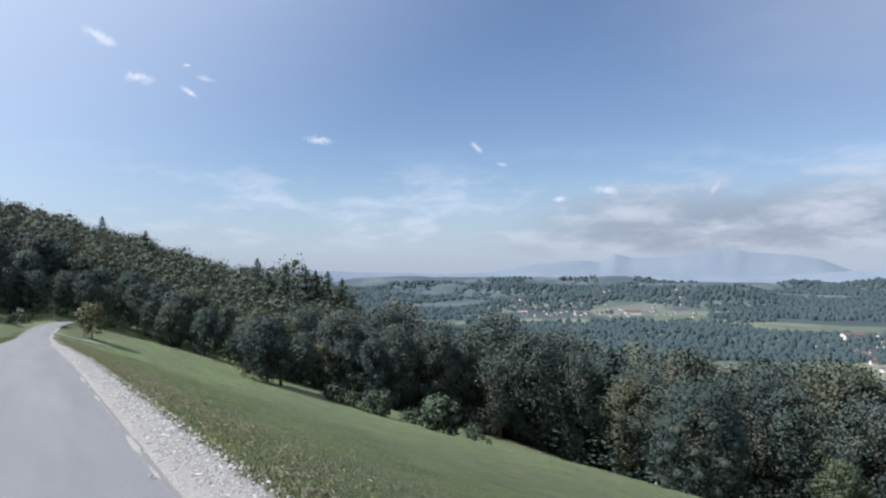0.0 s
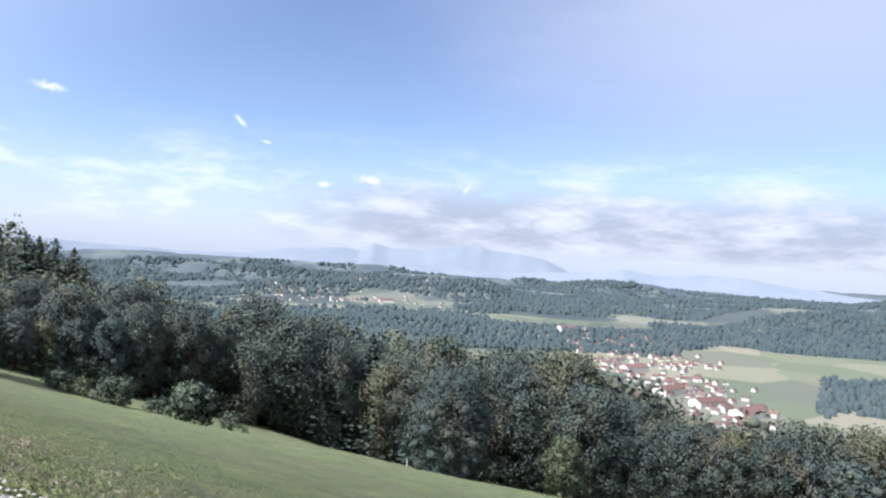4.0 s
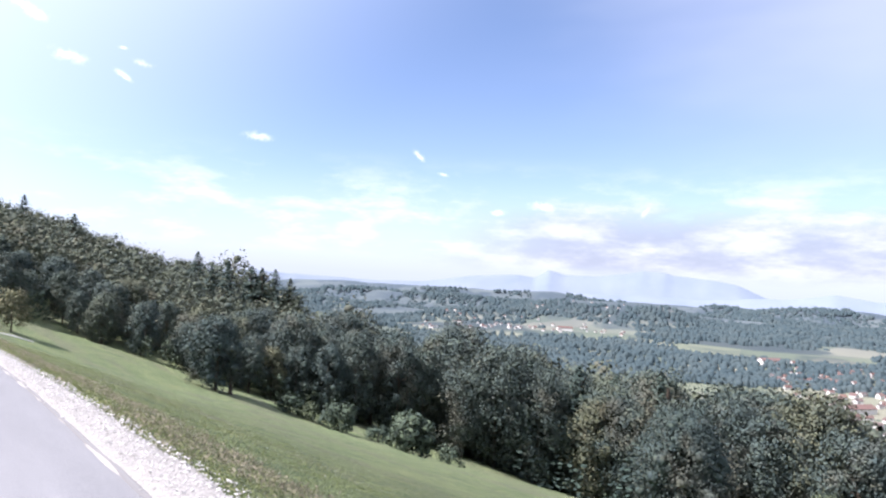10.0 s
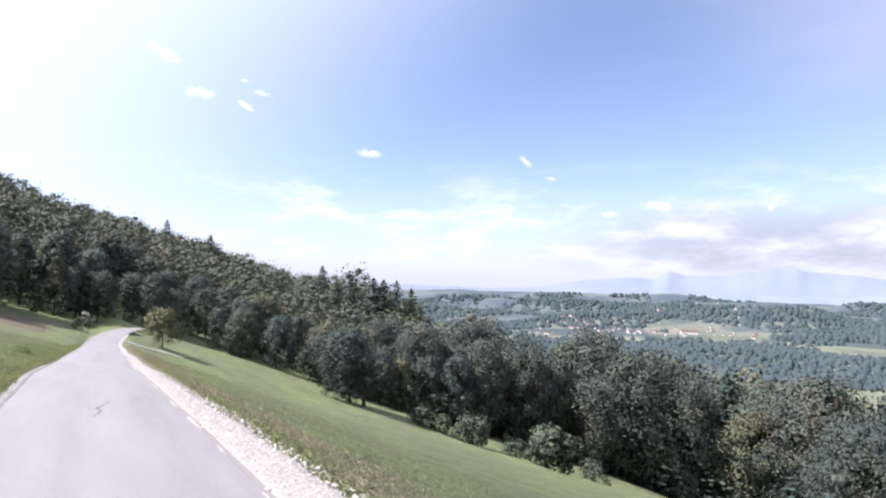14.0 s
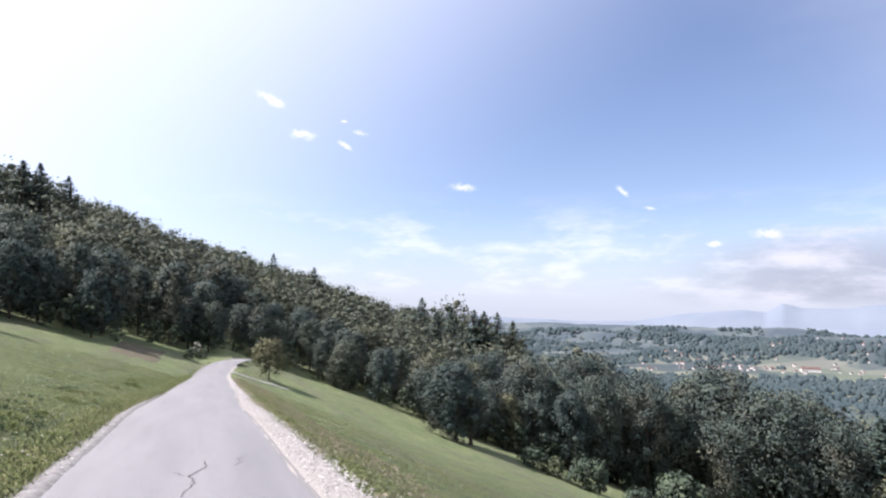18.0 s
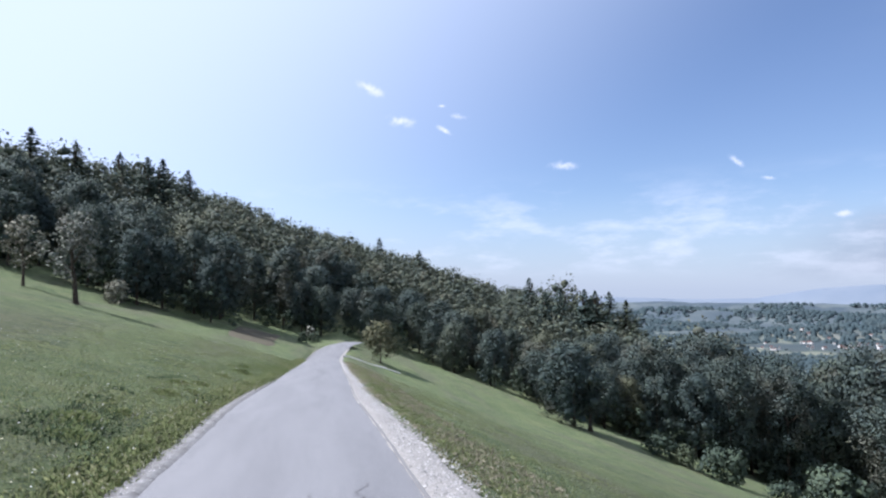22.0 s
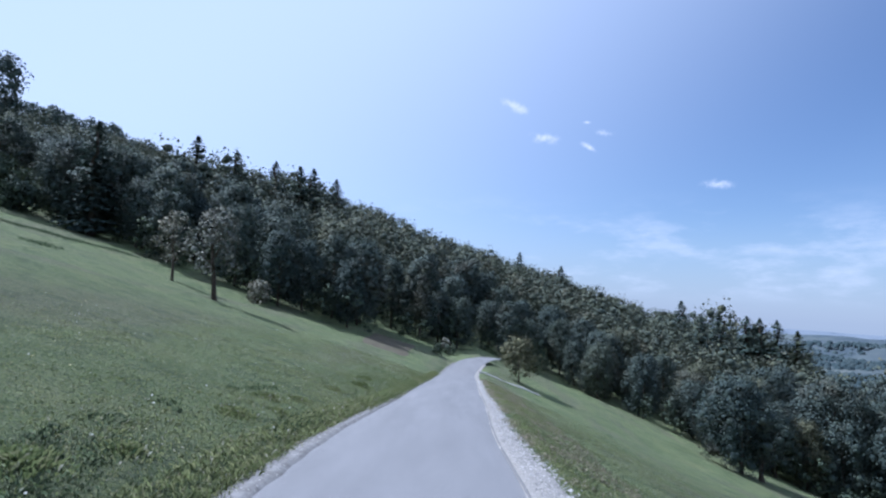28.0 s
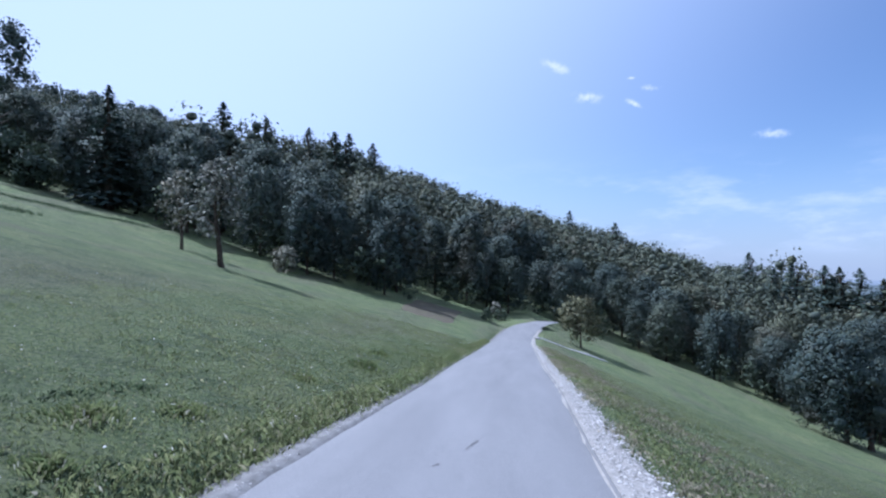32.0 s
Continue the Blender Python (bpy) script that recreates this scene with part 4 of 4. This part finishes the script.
def stones(name, n, s_lo, s_hi, off, size, label, seed):
    rg = np.random.RandomState(seed)
    u = s_lo + (s_hi - s_lo) * rg.uniform(0, 1, n) ** 1.15
    o = off[0] + (off[1] - off[0]) * np.clip(rg.beta(1.6, 1.3, n), 0, 1) + rg.normal(0, 0.05, n)
    o = np.where(o > 0, o - 0.28 * ramp01(u, 14, 46) * np.clip((o - 1.36) / 0.54, 0, 1.2), o)
    r_ = road_mid(u) + o
    z = np.maximum(height(u, r_), np.where(o < 1.9, road_z(u) - 0.015, -1e3))
    base_ = np.array([(1, 0, 0), (0, 1, 0), (-1, 0, 0), (0, -1, 0), (0.3, 0.3, 0.8), (-0.2, -0.2, -0.7)])
    f = np.array([(0, 1, 4), (1, 2, 4), (2, 3, 4), (3, 0, 4), (1, 0, 5), (2, 1, 5), (3, 2, 5), (0, 3, 5)])
    k = size * rg.lognormal(0, 0.38, (n, 1, 1))
    a_ = rg.uniform(0, 6.28, n)
    b3 = base_[None] * rg.uniform(0.6, 1.25, (n, 6, 3))
    x = b3[..., 0] * np.cos(a_)[:, None] - b3[..., 1] * np.sin(a_)[:, None]
    y = b3[..., 0] * np.sin(a_)[:, None] + b3[..., 1] * np.cos(a_)[:, None]
    v = np.stack([x, y, b3[..., 2] * 0.75], -1) * k
    v[..., 0] += (US.x * u + UR.x * r_)[:, None]
    v[..., 1] += (US.y * u + UR.y * r_)[:, None]
    v[..., 2] += (z + 0.15 * size)[:, None]
    F_ = (f[None] + 6 * np.arange(n)[:, None, None]).reshape(-1, 3)
    return tagged(obj_from(name, v.reshape(-1, 3), F_, M_STONE), label, "gravel", kind="stuff")


stones("verge_gravel", 19000, -10, 60, (1.40, 1.98), 0.0115, "loose pale crushed stones on the lane verge", 2)
stones("edge_gravel", 3000, 2, 50, (-1.62, -1.36), 0.009, "fine dusty gravel along the lane edge", 6)

ck = Mat("tar_crack", 0.95, 0.1)
M_CRACK = ck.color(ck.ramp(ck.noise(30, 3), (0.3, (0.06, 0.057, 0.055)), (0.7, (0.11, 0.105, 0.10)))).m


def crack(pts, wide, seed):
    """A thin open crack in the asphalt, given as along and across points."""
    rg = np.random.RandomState(seed)
    line = []
    for (s0, r0), (s1, r1) in zip(pts, pts[1:]):
        for f in np.linspace(0, 1, 7)[:-1]:
            line.append((s0 + (s1 - s0) * f + rg.normal(0, 0.012), r0 + (r1 - r0) * f + rg.normal(0, 0.012)))
    ver, fac = [], []
    for i, (s_, r_) in enumerate(line):
        w_ = wide * (0.35 + 0.65 * math.sin(math.pi * (i + 0.5) / len(line))) * rg.uniform(0.6, 1.3)
        off = (r_ - float(road_mid(s_))) / 1.41
        z = float(road_z(s_)) + 0.04 - 0.03 * off * off + 0.006
        ver += [(US.x * s_ + UR.x * (r_ - w_), US.y * s_ + UR.y * (r_ - w_), z), (US.x * s_ + UR.x * (r_ + w_), US.y * s_ + UR.y * (r_ + w_), z)]
        if i:
            fac.append((2 * i - 2, 2 * i - 1, 2 * i + 1, 2 * i))
    return tagged(obj_from("road_crack", ver, fac, M_CRACK), "dark branching crack in the pale asphalt", "crack", kind="structure")


crack([(20.6, 0.72), (21.3, 0.84), (21.7, 0.76), (22.3, 0.94), (22.9, 0.90)], 0.008, 1)
crack([(21.7, 0.76), (22.0, 0.60), (22.15, 0.62)], 0.005, 2)
crack([(22.2, 1.26), (22.6, 1.38), (22.75, 1.32), (23.2, 1.52)], 0.006, 3)
crack([(33.6, 0.66), (34.0, 0.74), (34.2, 0.72)], 0.006, 4)
crack([(32.9, 0.45), (33.05, 0.50)], 0.008, 5)

# ---- grass ----
gr = Mat("grass_blades", 0.8, 0.2)
tone = gr.ramp(gr.island(), (0.0, (0.135, 0.172, 0.074)), (0.35, (0.205, 0.248, 0.104)), (0.8, (0.29, 0.31, 0.146)), (0.96, (0.285, 0.275, 0.175)), (1.0, (0.55, 0.55, 0.46)))
tone = gr.mix(gr.math("MULTIPLY", gr.step(gr.noise(0.30, 4), 0.45, 0.68), 0.4), tone, (0.13, 0.19, 0.07))
M_GRASS = gr.color(tone).translucent(0.5, tone).m
wd = Mat("weed_leaves", 0.7, 0.25)
tone = wd.ramp(wd.island(), (0.0, (0.05, 0.08, 0.04)), (0.7, (0.085, 0.125, 0.055)), (1.0, (0.20, 0.24, 0.13)))
M_WEED = wd.color(tone).translucent(0.3, tone).m
dg = Mat("dry_grass_blades", 0.85, 0.2)
tone = dg.ramp(dg.island(), (0.0, (0.17, 0.185, 0.11)), (0.5, (0.26, 0.24, 0.165)), (1.0, (0.40, 0.36, 0.27)))
M_DRY = dg.color(tone).translucent(0.5, tone).m


def blades(name, u, r_, tall, wide, per, mat, label, seed, lean=0.5):
    """Tufts of tapering grass blades at the given places."""
    rg = np.random.RandomState(seed)
    n = len(u)
    z = height(u, r_) - 0.02
    P0 = np.stack([US.x * u + UR.x * r_, US.y * u + UR.y * r_, z], -1)
    P0 = np.repeat(P0, per, axis=0)
    T = np.repeat(tall, per) * rg.uniform(0.5, 1.2, n * per)
    a_ = rg.uniform(0, 6.28, n * per)
    l_ = lean * rg.uniform(0.2, 1.0, n * per)
    P0[:, 0] += rg.normal(0, 0.06, n * per)
    P0[:, 1] += rg.normal(0, 0.06, n * per)
    side = np.stack([-np.sin(a_), np.cos(a_), 0 * a_], -1) * (wide * rg.uniform(0.6, 1.4, n * per))[:, None]
    mid_ = P0 + np.stack([np.cos(a_) * l_ * T * 0.35, np.sin(a_) * l_ * T * 0.35, T * 0.6], -1)
    tip = P0 + np.stack([np.cos(a_) * l_ * T, np.sin(a_) * l_ * T, T * (1 - 0.3 * l_)], -1)
    V_ = np.stack([P0 - side, P0 + side, mid_ + side * 0.8, tip, mid_ - side * 0.8], 1).reshape(-1, 3)
    F_ = np.arange(5 * n * per).reshape(-1, 5)
    me = bpy.data.meshes.new(name)
    me.from_pydata(V_.tolist(), [], F_.tolist())
    me.materials.append(mat)
    nm = np.repeat(np.stack([0.35 * np.cos(a_), 0.35 * np.sin(a_), 0 * a_ + 1.0], -1), 5, axis=0)
    soft_normals(me, nm / np.linalg.norm(nm, axis=1, keepdims=True))
    return tagged(new(name, me), label, "grass", kind="stuff")


rg = np.random.RandomState(33)


def sow(n, s_lo, s_hi, d_lo, d_hi, side, power=1.6):
    u = rg.uniform(s_lo, s_hi, n)
    d_ = d_lo + (d_hi - d_lo) * rg.uniform(0, 1, n) ** power
    return u, road_mid(u) + (d_ if side > 0 else -d_)


def fade(d_, near, far):
    return 1 - ramp01(d_, near, far)


def sward(name, n, s_lo, s_hi, d_lo, d_hi, side, label, seed):
    """Short mown grass, thinning out of sight away from the lane."""
    u, r_ = sow(n, s_lo, s_hi, d_lo, d_hi, side, 2.0)
    d_ = np.abs(r_ - road_mid(u))
    lush = fbm(u / 1.3 + seed, r_ / 1.1, 3)
    tall = (0.032 + 0.05 * np.clip(lush - 0.42, 0, 1)) * (0.25 + 0.75 * fade(d_, 0.45 * d_hi, d_hi))
    blades(name, u, r_, tall, 0.0034, 5, M_GRASS, label, seed, 1.4)


sward("bank_grass", 60000, 8, 60, 1.60, 13.0, -1, "short green uneven grass on the uphill bank", 1)
u, r_ = sow(9000, 9, 70, 1.56, 2.0, -1, 0.8)
r_ = r_ + 0.22 * ramp01(u, 30, 42)
blades("edge_grass", u, r_, 0.03 + 0.065 * rg.uniform(0, 1, len(u)), 0.0036, 6, M_GRASS, "overhanging grass along the lane edge", 5, 1.0)
sward("meadow_grass", 46000, -6, 60, 1.95, 12.0, 1, "green meadow grass on the downhill side", 3)
u, r_ = sow(17000, -6, 62, 1.60, 3.6, 1, 1.2)
keep_ = (fbm(u / 1.4 + 90, r_ / 0.9, 3) > 0.43) & (r_ - road_mid(u) > 1.90 - 0.26 * ramp01(u, 14, 46))
blades("dry_verge_grass", u[keep_], r_[keep_], 0.025 + 0.045 * rg.uniform(0, 1, keep_.sum()), 0.0032, 6, M_DRY, "dry straw coloured grass beside the gravel", 4, 1.2)
# rank weeds at the foot of the bank
n = 5200
u = 14 + 20.0 * rg.uniform(0, 1, n)
r_ = road_mid(u) - 1.75 - 1.5 * rg.uniform(0, 1, n)
keep_ = fbm(u / 1.9 + 40, r_ / 0.7, 3) > 0.57
blades("roadside_weeds", u[keep_], r_[keep_], 0.035 + 0.035 * rg.uniform(0, 1, keep_.sum()), 0.005, 8, M_WEED, "rank dark green weeds at the foot of the bank", 8, 1.2)
# strips of dark grass added in place of shadow bands on the upper slope
f = rg.uniform(0, 1, 1500)
u = np.interp(f, [0, 0.25, 0.4, 0.6, 0.9, 0.91, 1.0], [70, 73, 74, 75, 77, 54.0, 56.0]) + rg.normal(0, 0.34, 1500)
r_ = np.interp(f, [0, 0.25, 0.4, 0.6, 0.9, 0.91, 1.0], [-35.5, -35.5, -33, -31, -28, -22, -22]) + rg.normal(0, 0.34, 1500)
keep_ = (f < 0.9) | (f > 0.91)
blades("uncut_grass", u[keep_], r_[keep_], 0.08 + 0.10 * rg.uniform(0, 1, keep_.sum()), 0.012, 6, M_WEED, "strips of dark grass standing in for shadow bands on the mown slope", 12, 0.9)


# ---- tussocks and small flowers on the bank ----
def tussock(s_, r0, wide, tall, label):
    """A rank clump: leaves fanning out from a dense low crown."""
    n = int(560 * wide)
    a_, f_ = rg.uniform(0, 6.28, n), np.abs(rg.normal(0, 0.55, n))
    x, y = f_ * np.cos(a_) * wide * 0.62, f_ * np.sin(a_) * wide * 0.38
    T = tall * np.clip(1.1 - 0.6 * f_, 0.25, 1.1) * rg.uniform(0.6, 1.25, n)
    q_ = a_ + rg.normal(0, 0.9, n)
    l_ = T * rg.uniform(0.2, 0.7, n)
    base_ = np.stack([x, y, 0 * x - 0.02], -1)
    base_[:, 2] += height(s_ + x, r0 - y) - float(height(s_, r0))
    side = np.stack([-np.sin(q_), np.cos(q_), 0 * q_], -1) * (rg.uniform(0.003, 0.008, n))[:, None]
    mid_ = base_ + np.stack([np.cos(q_) * l_ * 0.4, np.sin(q_) * l_ * 0.4, T * 0.7], -1)
    tip = base_ + np.stack([np.cos(q_) * l_, np.sin(q_) * l_, T * 0.8], -1)
    V_ = np.stack([base_ - side * 0.5, base_ + side * 0.5, mid_ + side, tip, mid_ - side], 1).reshape(-1, 3)
    root = tagged(new("tussock"), label, "tussock", "tussocks on the bank")
    obj_from("leaves", V_, np.arange(5 * n).reshape(-1, 5), M_GRASS, root)
    root.matrix_basis = Matrix.LocRotScale(place(s_, r0), Euler((0, 0, ROAD_AZ + math.pi / 2)), (1, 1, 1))
    return root


for s_, r0, w_, h_ in ((24.9, -1.75, 0.9, 0.10), (25.8, -2.05, 1.1, 0.11), (26.9, -1.8, 0.7, 0.10), (30.1, -1.95, 0.9, 0.11), (31.4, -1.7, 0.6, 0.09), (32.4, -2.15, 0.9, 0.11), (33.3, -1.85, 0.8, 0.10),
                       (36.5, -1.8, 0.6, 0.10), (39.5, -1.6, 0.9, 0.15), (42.2, -1.9, 0.7, 0.12), (21.8, -1.9, 0.8, 0.12), (19.0, -2.0, 0.7, 0.12)):
    tussock(s_, r0, w_, h_, "rank tussock of longer green grass on the bank")

fl = Mat("flower_heads", 0.8, 0.2)
M_FLOWER = fl.color(fl.ramp(fl.island(), (0.0, (0.55, 0.55, 0.46)), (0.7, (0.70, 0.70, 0.64)), (1.0, (0.62, 0.56, 0.22)))).m
n = 300
u, r_ = sow(n, 12, 58, 1.7, 9.0, -1, 1.3)
z = height(u, r_) + rg.uniform(0.05, 0.12, n)
P0 = np.stack([US.x * u + UR.x * r_, US.y * u + UR.y * r_, z], -1)
k = (0.008 + 0.009 * rg.uniform(0, 1, n))[:, None, None]
ring = np.array([(math.cos(i * math.pi / 3), math.sin(i * math.pi / 3), 0.0) for i in range(6)] + [(0, 0, 0.7), (0, 0, -0.7)])
V_ = (P0[:, None] + ring[None] * k).reshape(-1, 3)
fan = np.array([(i, (i + 1) % 6, 6) for i in range(6)] + [((i + 1) % 6, i, 7) for i in range(6)])
tagged(obj_from("meadow_flowers", V_, (fan[None] + 8 * np.arange(n)[:, None, None]).reshape(-1, 3), M_FLOWER), "scattered small white flower heads in the grass", "flowers", kind="stuff")
